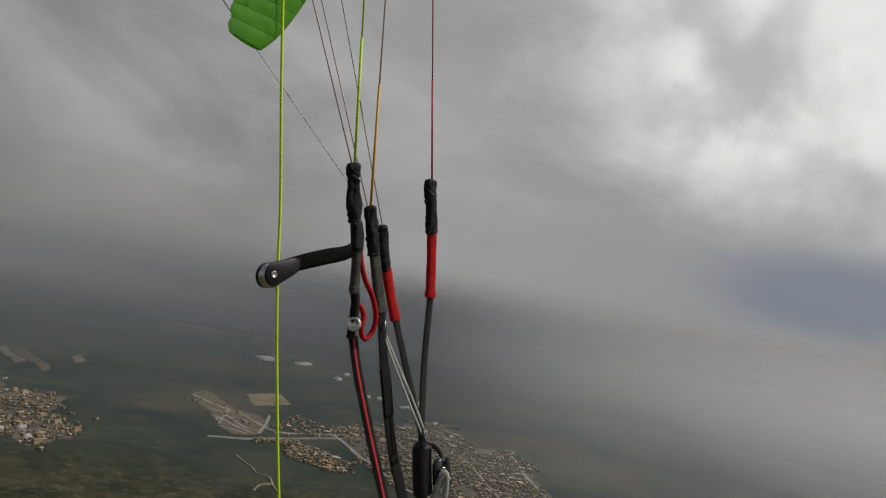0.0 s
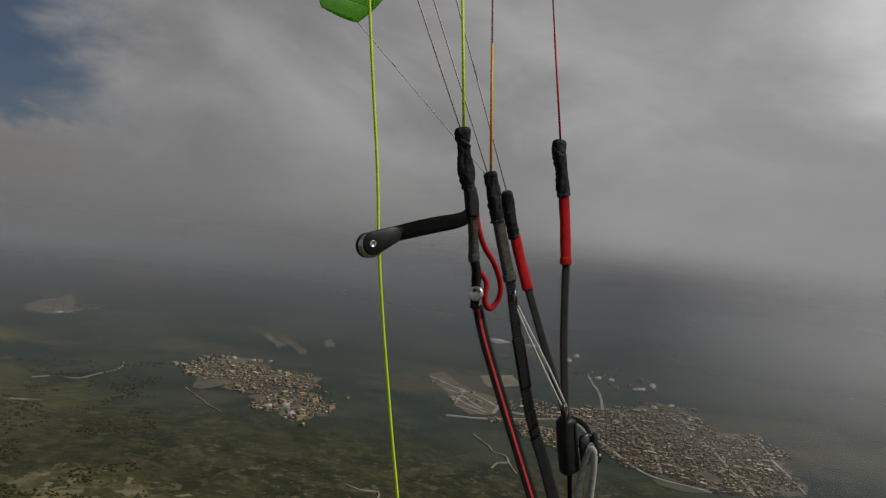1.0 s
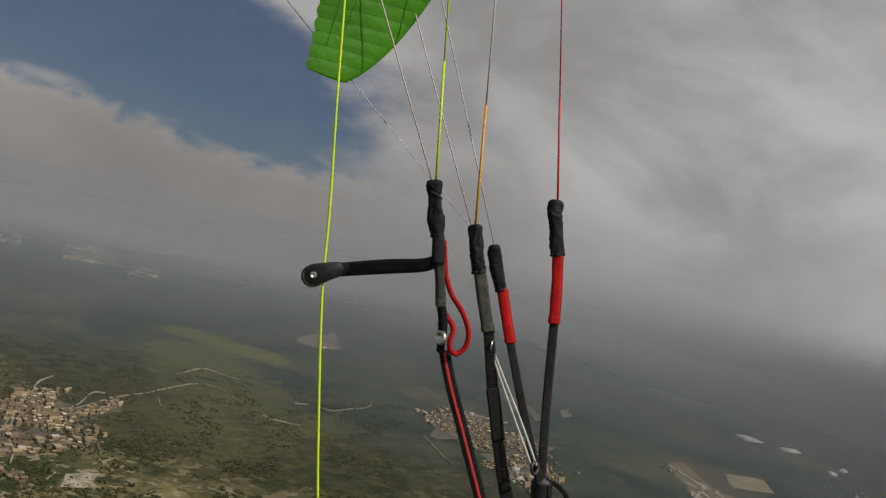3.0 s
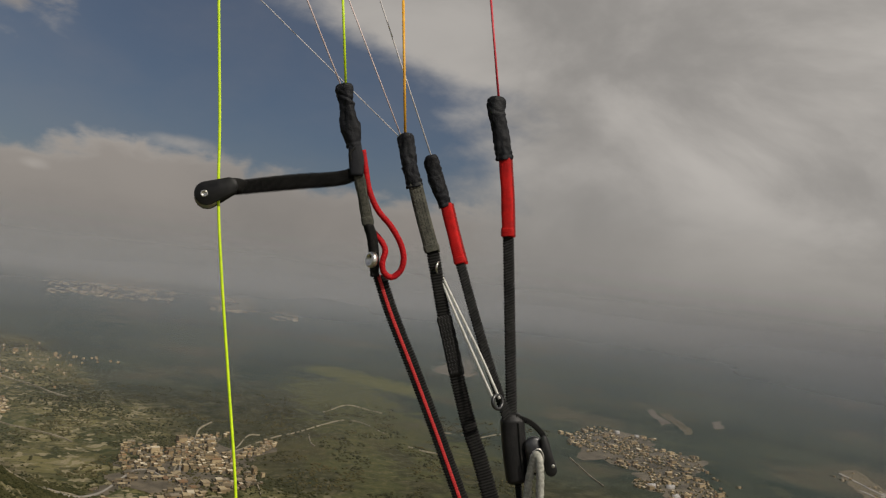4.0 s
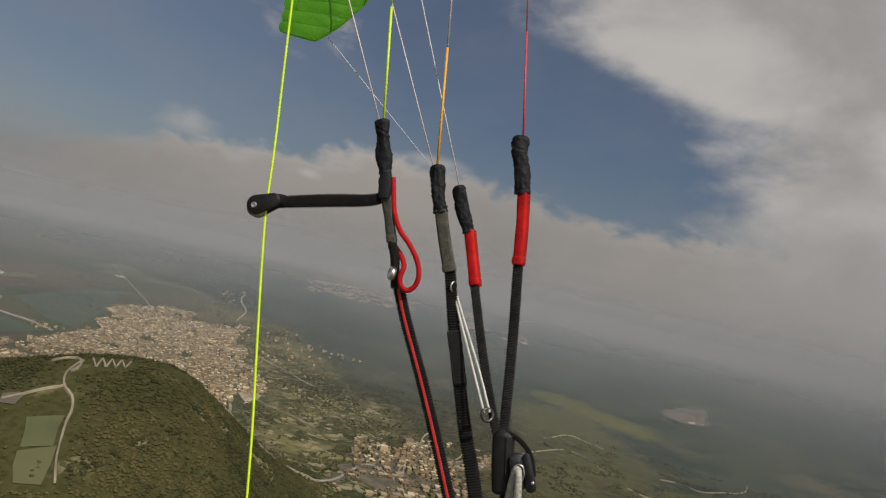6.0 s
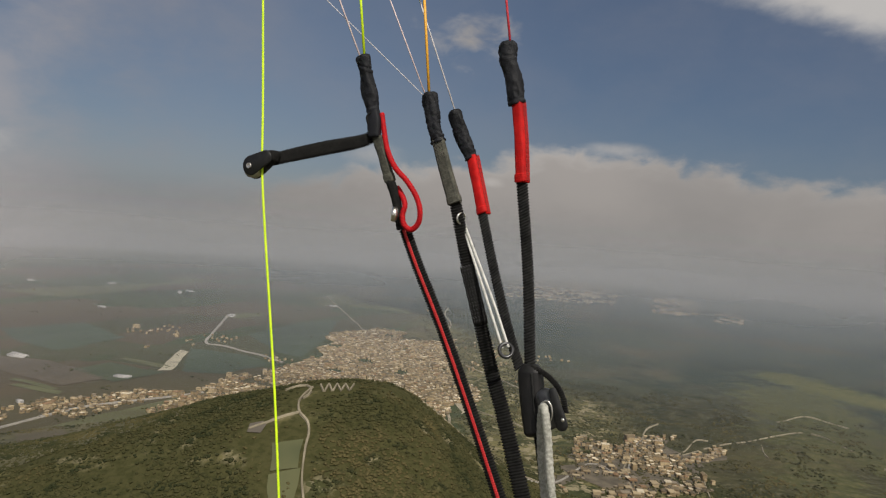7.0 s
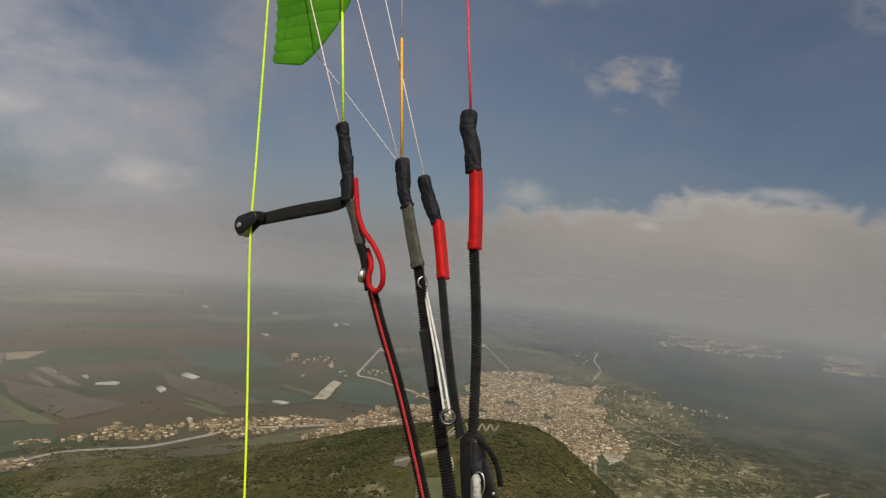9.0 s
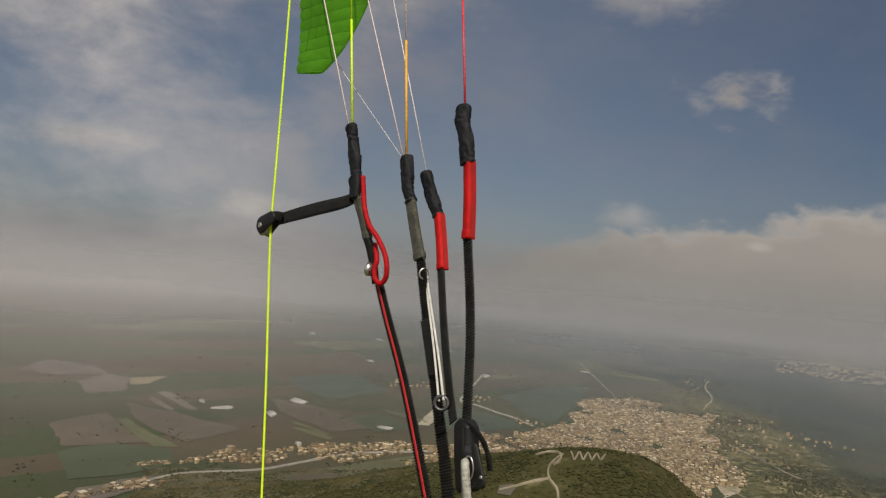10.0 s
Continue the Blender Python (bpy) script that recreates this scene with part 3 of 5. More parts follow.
def island_material(name, colours, rough=0.85, grain=0.3):
    """Colours picked piece by piece."""
    m = bpy.data.materials.new(name)
    m.use_nodes = True
    N = Nodes(m.node_tree)
    r = N.n("ShaderNodeNewGeometry").outputs["Random Per Island"]
    ramp = N.n("ShaderNodeValToRGB", {0: r})
    ramp.color_ramp.interpolation = "CONSTANT"
    while len(ramp.color_ramp.elements) < len(colours):
        ramp.color_ramp.elements.new(0.5)
    for i, (el_, c) in enumerate(zip(ramp.color_ramp.elements, colours)):
        el_.position, el_.color = i / len(colours), rgba(c)
    co = N.n("ShaderNodeTexCoord").outputs["Object"]
    f = N.noise(co, grain, 4.0)
    dim = N.n("ShaderNodeMix", {0: N.step(f, 0.3, 0.7, 0.0, 0.5), 6: ramp.outputs[0], 7: (0.16, 0.13, 0.08, 1)}, data_type="RGBA").outputs[2]
    b = N.n("ShaderNodeBsdfPrincipled", {"Base Color": dim, "Roughness": rough, "Specular IOR Level": 0.15})
    N.link(b.outputs[0], N.n("ShaderNodeOutputMaterial").inputs[0])
    return m


def object_material(name, colours, rough=0.85):
    """Colours picked object by object."""
    m = bpy.data.materials.new(name)
    m.use_nodes = True
    N = Nodes(m.node_tree)
    ramp = N.n("ShaderNodeValToRGB", {0: N.n("ShaderNodeObjectInfo").outputs["Random"]})
    ramp.color_ramp.interpolation = "CONSTANT"
    while len(ramp.color_ramp.elements) < len(colours):
        ramp.color_ramp.elements.new(0.5)
    for i, (el_, c) in enumerate(zip(ramp.color_ramp.elements, colours)):
        el_.position, el_.color = i / len(colours), rgba(c)
    f = N.noise(N.n("ShaderNodeTexCoord").outputs["Object"], 0.4, 4.0)
    dim = N.n("ShaderNodeMix", {0: N.step(f, 0.3, 0.7, 0.0, 0.4), 6: ramp.outputs[0], 7: (0.2, 0.18, 0.15, 1)}, data_type="RGBA").outputs[2]
    b = N.n("ShaderNodeBsdfPrincipled", {"Base Color": dim, "Roughness": rough, "Specular IOR Level": 0.15})
    N.link(b.outputs[0], N.n("ShaderNodeOutputMaterial").inputs[0])
    return m


WALLS = ((0.42, 0.32, 0.18), (0.30, 0.22, 0.12), (0.54, 0.42, 0.25), (0.21, 0.15, 0.08), (0.36, 0.26, 0.14))
ROOFS = ((0.48, 0.38, 0.23), (0.26, 0.20, 0.12), (0.78, 0.67, 0.48), (0.32, 0.19, 0.10), (0.40, 0.30, 0.17), (0.14, 0.12, 0.08), (0.57, 0.45, 0.27), (0.22, 0.17, 0.10), (0.34, 0.28, 0.20), (0.17, 0.13, 0.08))
WALL_M, ROOF_M = island_material("plastered walls", WALLS), island_material("flat and tiled roofs", ROOFS)
WALL_O, ROOF_O = object_material("plastered house wall", [tuple(0.7 * q for q in c) for c in WALLS]), object_material("house roof", [tuple(0.75 * q for q in c) for c in ROOFS])
GLASS_DARK = surface("dark window glass", (0.02, 0.022, 0.026), (0.05, 0.055, 0.06), 1.0, 0.15)


def house_shape(w, d, h, roof, wall_v, wall_f, roof_v, roof_f, m):
    """Walls and a flat roof with its rim, or a gabled one, added to the lists at the pose m."""
    def add(vs, fs, V_, F_):
        b = len(V_)
        V_.extend(tuple(m @ Vector(q)) for q in vs)
        F_.extend(tuple(b + k for k in f) for f in fs)
    a, c = w / 2, d / 2
    add([(-a, -c, -6), (a, -c, -6), (a, c, -6), (-a, c, -6), (-a, -c, h), (a, -c, h), (a, c, h), (-a, c, h)],
        [(0, 1, 5, 4), (1, 2, 6, 5), (2, 3, 7, 6), (3, 0, 4, 7)], wall_v, wall_f)
    if roof == "flat":
        e = 0.25
        add([(-a - e, -c - e, h), (a + e, -c - e, h), (a + e, c + e, h), (-a - e, c + e, h),
             (-a - e, -c - e, h + 0.7), (a + e, -c - e, h + 0.7), (a + e, c + e, h + 0.7), (-a - e, c + e, h + 0.7)],
            [(0, 1, 5, 4), (1, 2, 6, 5), (2, 3, 7, 6), (3, 0, 4, 7), (4, 5, 6, 7)], roof_v, roof_f)
    else:
        e = 0.5
        add([(-a - e, -c - e, h), (a + e, -c - e, h), (a + e, c + e, h), (-a - e, c + e, h), (-a - e, 0, h + d * 0.28), (a + e, 0, h + d * 0.28)],
            [(0, 1, 5, 4), (2, 3, 4, 5), (0, 4, 3), (1, 2, 5), (0, 3, 2, 1)], roof_v, roof_f)


def joined(name, verts, faces, material, parent=None):
    me = bpy.data.meshes.new(name)
    me.from_pydata(verts, [], faces)
    me.materials.append(material)
    ob = new(name, me)
    ob.parent = parent
    return ob


TOWN_SPOTS, DISTRICTS = [], []


def district(outline, spacing, share, turn):
    """Houses to come: the outline, metres from house to house, the share built, and how the streets lie."""
    DISTRICTS.append((outline, spacing * 0.72, share, turn))


district([(-874, 1129), (-873, 1209), (-905, 1319), (-971, 1454), (-1043, 1639), (-1007, 1769), (-947, 1792), (-876, 1673), (-799, 1735), (-811, 1788), (-769, 1770), (-676, 1541), (-591, 1394), (-542, 1307), (-493, 1223), (-493, 1153), (-470, 1074), (-506, 1082), (-557, 1095), (-603, 1145), (-644, 1144), (-688, 1145), (-762, 1117)], 8.0, 0.88, 0.5)
district([(-816, 823), (-830, 862), (-877, 947), (-869, 1082), (-862, 1236), (-668, 979), (-718, 904)], 9.5, 0.72, 0.2)
district([(-911, 702), (-951, 742), (-962, 789), (-932, 796), (-898, 929), (-857, 901), (-881, 727)], 9.0, 0.55, 0.1)
district([(-974, 469), (-1002, 493), (-963, 624), (-984, 662), (-948, 719), (-913, 699), (-936, 600)], 9.5, 0.5, 0.1)
district([(-1323, 1276), (-1413, 1404), (-1330, 1375), (-1262, 1299)], 24.0, 0.6, 0.3)
district([(-1151, 1227), (-1202, 1316), (-1213, 1404), (-1098, 1280), (-1105, 1231)], 22.0, 0.6, 0.3)
district([(-1028, 1251), (-968, 1271), (-910, 1239), (-928, 1222), (-994, 1230)], 20.0, 0.6, 0.2)
district([(-691, 1689), (-656, 1852), (-523, 1665), (-493, 1480), (-583, 1496)], 34.0, 0.45, 0.4)
district([(-1181, 2469), (-1177, 2529), (-1052, 2292), (-1022, 2179)], 26.0, 0.5, 0.2)
district([(-2166, 1587), (-2248, 1695), (-2161, 1660), (-2106, 1576)], 40.0, 0.6, 0.2)
district([(-241, 822), (-232, 827), (-258, 1089), (-214, 1077), (-201, 1153), (-173, 1182), (-138, 1104), (-95, 1178), (-82, 1135), (-111, 1060), (-114, 984), (-122, 927), (-150, 887), (-228, 919)], 9.0, 0.5, 0.5)
district([(-660, 1643), (-560, 1660), (-480, 1515), (-463, 1407), (-541, 1459)], 40.0, 0.3, 0.4)
district([(-864, 294), (-914, 331), (-931, 373), (-930, 423), (-904, 455), (-869, 428), (-861, 381), (-857, 345)], 10.5, 0.72, 0.3)
district([(-946, 354), (-933, 418), (-946, 501), (-927, 499), (-916, 404)], 22.0, 0.4, 0.2)
district([(-2137, 3899), (-2128, 4078), (-2004, 4141), (-2045, 4121)], 34.0, 0.5, 0.2)

district([(455, 1445), (524, 1507), (593, 1576), (626, 1493), (614, 1388), (669, 1324), (628, 1236), (582, 1199), (611, 1158), (660, 1193), (596, 1088), (530, 1031), (482, 1028), (496, 1088), (464, 1113), (499, 1204), (482, 1244), (417, 1274), (454, 1372)], 12.0, 0.44, 0.4)
district([(262, 2179), (319, 2340), (410, 2457), (411, 2340), (366, 2089), (296, 2027), (256, 2085)], 34.0, 0.4, 0.2)
district([(969, 1375), (1030, 1411), (974, 1242), (985, 1165), (959, 1111), (897, 1053), (842, 1062), (880, 1176)], 21.0, 0.35, 0.15)
district([(970, 1123), (1016, 1147), (1094, 1139), (1056, 1055), (1094, 994), (1038, 939), (971, 1002), (928, 1061)], 12.0, 0.7, 0.6)
district([(894, 1004), (940, 995), (926, 915), (950, 854), (929, 817), (877, 798), (835, 843), (832, 915)], 9.5, 0.85, 0.5)
district([(1093, 1074), (1172, 1051), (1215, 1032), (1290, 1039), (1382, 1077), (1377, 1015), (1310, 937), (1284, 876), (1337, 819), (1279, 739), (1115, 593), (1069, 566), (976, 591), (933, 624), (905, 708), (939, 825), (1025, 1013)], 11.5, 0.72, 0.75)
district([(1606, 1488), (1595, 1370), (1605, 1305), (1560, 1233), (1398, 1195), (1395, 1309)], 30.0, 0.4, 0.3)
district([(-193, 914), (-149, 895), (-125, 823), (-130, 786), (-156, 777)], 10.0, 0.6, 0.4)
district([(-178, 971), (-199, 1103), (-162, 1127), (-110, 1092), (-94, 1182), (-83, 1148), (-98, 1062), (-94, 1021), (-106, 940), (-155, 990)], 10.0, 0.55, 0.4)


def build_town():
    rng = random.Random(4)
    spots = []
    for poly, spacing, share, turn in DISTRICTS:
        for x, y in polygon_points(poly, spacing, rng, 0.28, turn):
            # streets: every sixth row stays open
            if rng.random() < share and noise.noise(Vector((x / 60, y / 60, 5))) > -0.42:
                spots.append((math.hypot(x, y), x, y, turn + rng.choice((0, 1.5708)) + rng.uniform(-0.2, 0.2)))
    spots.sort()
    # the nearest stand singly
    kinds = []
    for roof, w, d, h in (("flat", 4.4, 3.6, 2.5), ("flat", 5.2, 4.2, 2.9), ("gable", 5.0, 3.8, 2.4), ("flat", 3.8, 3.2, 2.2)):
        ob = thing("house", (0, 0, 0), {"flat": "pale plastered village house with a flat roof", "gable": "pale plastered village house with a pitched tile roof"}[roof], "house", "village houses")
        wv, wf, rv, rf = [], [], [], []
        house_shape(w, d, h, roof, wv, wf, rv, rf, Matrix.Identity(4))
        wall = joined("wall", wv, wf, WALL_O, ob)
        joined("roof", rv, rf, ROOF_O, ob)
        for sx in (-0.28, 0.28):
            for sy in (-1, 1):
                x0, y0, z0 = sx * w, sy * (d / 2 + 0.02), h * 0.5
                vs = [(x0 - 0.6, y0, z0 - 0.7), (x0 + 0.6, y0, z0 - 0.7), (x0 + 0.6, y0, z0 + 0.7), (x0 - 0.6, y0, z0 + 0.7)]
                vs += [(a_, y0 + sy * 0.08, c_) for a_, b_, c_ in vs]
                joined("window", vs, [(4, 5, 6, 7), (0, 1, 5, 4), (1, 2, 6, 5), (2, 3, 7, 6), (3, 0, 4, 7)], GLASS_DARK, wall)
        kinds.append(ob)
    used = set()
    for i, (r, x, y, turn) in enumerate(spots[:240]):
        k = i % 4
        size = rng.choice((0.65, 0.8, 0.9, 1.0, 1.15, 1.5))
        m = Matrix.Translation((x, y, height(x, y))) @ Matrix.Rotation(turn, 4, "Z") @ Matrix.Diagonal((size * rng.uniform(0.8, 1.3), size, size * rng.uniform(0.75, 1.0), 1.0))
        if k in used:
            copy_thing(kinds[k], m)
        else:
            kinds[k].matrix_basis = m
            used.add(k)
    wv, wf, rv, rf = [], [], [], []
    for r, x, y, turn in spots[240:]:
        big = rng.random()
        w, d, h = rng.uniform(3.2, 5.6), rng.uniform(3.0, 4.8), rng.choice((2.4, 3.0, 3.4, 4.4))
        if big > (0.93 if x > 0 else 0.975):  # halls and blocks of flats
            w, d, h = w * 2.2, d * 1.6, 5 if x > 0 else 8
        elif x > 0:
            w, d, h = w * 0.78, d * 0.78, h * 0.75
        house_shape(w, d, h, "flat" if rng.random() < 0.75 else "gable", wv, wf, rv, rf,
                    Matrix.Translation((x, y, height(x, y))) @ Matrix.Rotation(turn, 4, "Z"))
    TOWN_SPOTS.extend(spots)
    town = tagged(joined("town", wv, wf, WALL_M), "dense beige town of small flat-roofed houses", "town", kind="stuff")
    joined("town_roofs", rv, rf, ROOF_M, town)


build_town()


def far_town(bearings, reach, count, seed, label):
    """A distant town: pale blocks strewn in clusters over a stretch of the plain."""
    rng = random.Random(seed)
    wv, wf, rv, rf = [], [], [], []
    made = 0
    while made < count:
        r, b = rng.uniform(*reach), rng.uniform(*bearings)
        mid = abs(2 * (b - bearings[0]) / (bearings[1] - bearings[0]) - 1)
        x, y = r * math.sin(radians(b)), r * math.cos(radians(b))
        if noise.noise(Vector((x / 90, y / 160, seed))) + 0.5 * noise.noise(Vector((x / 35, y / 60, seed))) < rng.uniform(-0.75, 0.3) + 0.6 * mid ** 2:
            continue
        w, d, h = rng.uniform(5, 15), rng.uniform(5, 11), rng.uniform(3, 6)
        house_shape(w, d, h, "flat", wv, wf, rv, rf, Matrix.Translation((x, y, height(x, y))) @ Matrix.Rotation(rng.uniform(-0.5, 0.5), 4, "Z"))
        made += 1
    town = tagged(joined("far_town", wv, wf, WALL_PALE), label, "town", kind="stuff")
    joined("roofs", rv, rf, ROOF_PALE, town)


WALL_PALE = island_material("sunlit limestone walls", ((0.42, 0.34, 0.24), (0.30, 0.24, 0.17), (0.62, 0.52, 0.38)), grain=0.02)
ROOF_PALE = island_material("pale flat roofs", ((0.44, 0.33, 0.20), (0.26, 0.195, 0.12), (0.82, 0.68, 0.46), (0.32, 0.21, 0.13)), grain=0.02)
far_town((-20.5, -11.8), (3250, 4700), 620, 3.4, "pale town far off on the hazy plain")
far_town((-9.8, -6.6), (3150, 3900), 210, 7.9, "pale village far off on the hazy plain")
far_town((-5.6, -3.4), (3050, 3400), 40, 5.1, "scattered pale houses far off on the hazy plain")


OPEN = []  # ground kept clear of trees


def ribbon(name, points, width, material, label, category, lift=0.5, kind="structure", worn=0.0):
    """A road, track or wall laid over the land; worn: how much of it is overgrown or fallen."""
    path = spline([(x, y, 0) for x, y in points], 4.0 if worn else 7.0)
    OPEN.extend((p.x, p.y) for p in path if p.length < 1500)
    verts, faces = [], []
    for i, p in enumerate(path):
        t = (path[min(i + 1, len(path) - 1)] - path[max(i - 1, 0)]).normalized()
        s = Vector((-t.y, t.x, 0))
        w = width * (0.75 + 0.25 * noise.noise(p / 40))
        for k in (-0.5, 0, 0.5):
            q = p + s * (w * k)
            verts.append((q.x, q.y, height(q.x, q.y) + lift + 1.2))
        for k in (-0.5, 0.5):
            q = p + s * (w * k * 1.25)
            verts.append((q.x, q.y, height(q.x, q.y) - 0.5))
    for i in range(len(path) - 1):
        if worn and noise.noise(path[i] / 11) + 0.6 * noise.noise(path[i] / 43) > 0.45 - 0.6 * worn:
            continue
        a, b = i * 5, i * 5 + 5
        faces += [(a, a + 1, b + 1, b), (a + 1, a + 2, b + 2, b + 1), (a + 3, a, b, b + 3), (a + 2, a + 4, b + 4, b + 2)]
    me = bpy.data.meshes.new(name)
    me.from_pydata(verts, [], faces)
    me.materials.append(material)
    return tagged(new(name, me), label, category, kind=kind)


def field(points, material, label, ragged=0.35, clear=True):
    """A field or clearing: a sheet just above the land, cut finely enough to follow it."""
    bm = bmesh.new()
    cut = []
    for (x0, y0), (x1, y1) in zip(points, points[1:] + points[:1]):  # uneven edges
        e = Vector((x1 - x0, y1 - y0, 0))
        n = max(1, int(e.length / 14))
        for i in range(n):
            q = Vector((x0, y0, 0)) + e * (i / n)
            push = ragged * (noise.noise(q / 26) * 9 + noise.noise(q / 9) * 4)
            q += Vector((-e.y, e.x, 0)).normalized() * push
            cut.append((q.x, q.y))
    points = cut
    xs, ys = [p[0] for p in points], [p[1] for p in points]
    bm.faces.new([bm.verts.new((x, y, 0)) for x, y in points])
    for axis, lo, hi in ((0, min(xs), max(xs)), (1, min(ys), max(ys))):
        q = lo + 15
        while q < hi:
            co, no = [0, 0, 0], [0, 0, 0]
            co[axis], no[axis] = q, 1
            bmesh.ops.bisect_plane(bm, geom=bm.verts[:] + bm.edges[:] + bm.faces[:], plane_co=co, plane_no=no)
            q += 15
    for v in bm.verts:
        if clear and v.co.length < 1500:
            OPEN.append((v.co.x, v.co.y))
        v.co.z = height(v.co.x, v.co.y) + (0.8 if clear else 0.5)
    me = bpy.data.meshes.new("field")
    bm.to_mesh(me)
    bm.free()
    me.materials.append(material)
    return tagged(new("field", me), label, "field", "fields", kind="structure")


TRACK = surface("pale dirt track", (0.17, 0.145, 0.095), (0.36, 0.31, 0.22), 0.05, 0.95)
ROAD = surface("worn pale road", (0.24, 0.22, 0.19), (0.36, 0.33, 0.28), 0.05, 0.9)
STRAW = surface("dry straw field", (0.30, 0.27, 0.19), (0.44, 0.40, 0.29), 0.02, 0.95)
GREEN = surface("green crop", (0.066, 0.074, 0.030), (0.10, 0.102, 0.044), 0.03, 0.95)
SOIL = surface("ploughed brown soil", (0.070, 0.058, 0.032), (0.105, 0.088, 0.050), 0.03, 0.95)
GRASS = surface("green pasture", (0.040, 0.054, 0.024), (0.058, 0.072, 0.034), 0.02, 0.95)
RUST = surface("reddish brown soil", (0.076, 0.062, 0.040), (0.104, 0.083, 0.054), 0.02, 0.95)
DRY = surface("dull stubble", (0.095, 0.082, 0.062), (0.145, 0.122, 0.095), 0.02, 0.95)
YARD = surface("trodden earth between houses", (0.055, 0.047, 0.032), (0.155, 0.128, 0.088), 0.05, 0.95)
DRYBROWN = surface("brown fallow", (0.10, 0.082, 0.045), (0.16, 0.13, 0.075), 0.06, 0.95)
SCRUB = surface("olive scrubland", (0.052, 0.050, 0.020), (0.105, 0.092, 0.042), 0.06, 0.95)
CHALK = surface("bare pale earth", (0.16, 0.14, 0.08), (0.50, 0.43, 0.32), 0.09, 0.95)
STUBBLE = surface("tan stubble", (0.17, 0.14, 0.08), (0.24, 0.20, 0.12), 0.03, 0.95)
DARKCROP = surface("dark green crop", (0.036, 0.054, 0.032), (0.050, 0.070, 0.040), 0.01, 0.95)
ribbon("road", [(-887, 411), (-903, 482), (-889, 579), (-900, 675), (-900, 741), (-887, 835), (-849, 945)], 6.5, ROAD, "pale country road past the village", "road")
ribbon("road", [(-1422, 1661), (-1247, 1411), (-1155, 1284), (-1099, 1277), (-1019, 1259), (-907, 1230)], 7, ROAD, "narrow pale road across the plain", "road")
ribbon("track", [(-418, 616), (-413, 592), (-407, 579), (-396, 566), (-381, 557), (-369, 543), (-360, 526), (-340, 495), (-323, 475)], 2.2, TRACK, "pale dirt track up the wooded hill", "track")
ribbon("track", [(-397, 566), (-406, 555), (-413, 541), (-421, 528)], 1.7, TRACK, "pale dirt track along the wooded hill", "track")
ribbon("track", [(-496, 1090), (-471, 1067), (-313, 719)], 5, TRACK, "pale road leaving the town over the scrub", "track")
ribbon("track", [(-628, 1485), (-575, 1452), (-514, 1401), (-441, 1342)], 3.0, TRACK, "faint dirt track through the scrub", "track")
ribbon("track", [(-1560, 2341), (-1286, 2028), (-1111, 1827), (-1011, 1709)], 3.5, TRACK, "faint pale lane beyond the town", "track")
def crest(bearing, away):
    return (away * math.sin(radians(bearing)), away * math.cos(radians(bearing)))


for k in range(4):
    turn = -33.6 + 0.62 * k
    ribbon("terrace_bank", [crest(turn, 752 - k), crest(turn + 0.28, 728), crest(turn + 0.36, 730), crest(turn + 0.62, 751 - k)], 1.5, TRACK, "pale zigzag terrace bank on the crest", "terrace", 0.3)
ribbon("track", [(-340, 700), (-328, 711), (-308, 724), (-287, 739), (-278, 756), (-261, 822), (-242, 826)], 3.4, TRACK, "pale dirt road round the foot of the hill", "track")
ribbon("track", [(-442, 606), (-438, 618), (-429, 621), (-417, 612), (-410, 600), (-410, 589)], 2.0, TRACK, "pale hooked track on the crest of the hill", "track")
field([(-1014, 1009), (-1134, 1187), (-1107, 1182), (-999, 1028)], STRAW, "dry straw-coloured field on the plain")
field([(-1129, 1212), (-1009, 1229), (-918, 1209), (-911, 1068), (-981, 1033)], DARKCROP, "dark green field on the plain")
field([(-1169, 1436), (-1213, 1701), (-1172, 1835), (-997, 1500), (-918, 1302), (-979, 1304)], DARKCROP, "dark green field on the plain")
field([(-1081, 777), (-1079, 793), (-996, 805), (-983, 785)], GREEN, "narrow green crop strip")
field([(-1590, 614), (-1677, 707), (-1619, 734), (-1472, 664), (-1463, 586)], DRY, "dull stubble field on the plain", 1.0)
field([(-2153, 3928), (-2128, 4078), (-2017, 4134), (-2115, 4085)], CHALK, "pale bare ground far off on the plain", 6.0)
ribbon("track", [(-471, 1155), (-366, 1100), (-341, 1080)], 2.4, TRACK, "pale dirt track through the scrub", "track")
field([(-1390, 670), (-1402, 685), (-1295, 677), (-1281, 660)], DRY, "dull stubble field on the plain", 0.4)
field([(-1441, 709), (-1452, 736), (-1273, 711), (-1274, 695)], DRY, "dull stubble field on the plain", 0.5)
field([(-1116, 799), (-1123, 814), (-1016, 814), (-1019, 802)], GREEN, "narrow yellow green crop strip", 0.4)
field([(-1133, 1032), (-1137, 1051), (-1029, 1059), (-1021, 1035)], GREEN, "narrow yellow green crop strip", 0.4)
field([(-1089, 404), (-1111, 477), (-1032, 540), (-967, 511), (-942, 435), (-958, 370)], GRASS, "green field beside the village", 0.5)
field([(-1245, 548), (-1246, 566), (-1041, 556), (-1057, 524)], GREEN, "pale green crop strip", 0.5)
field([(-1257, 447), (-1294, 551), (-1085, 528), (-1115, 420)], RUST, "reddish brown ploughed field on the plain", 0.5)
field([(-1365, 618), (-1266, 661), (-1108, 701), (-1062, 576), (-1250, 577)], RUST, "reddish brown ploughed field on the plain", 0.5)
field([(-1321, 899), (-1197, 937), (-1028, 925), (-1033, 825), (-1207, 836)], RUST, "reddish brown ploughed field on the plain", 0.5)
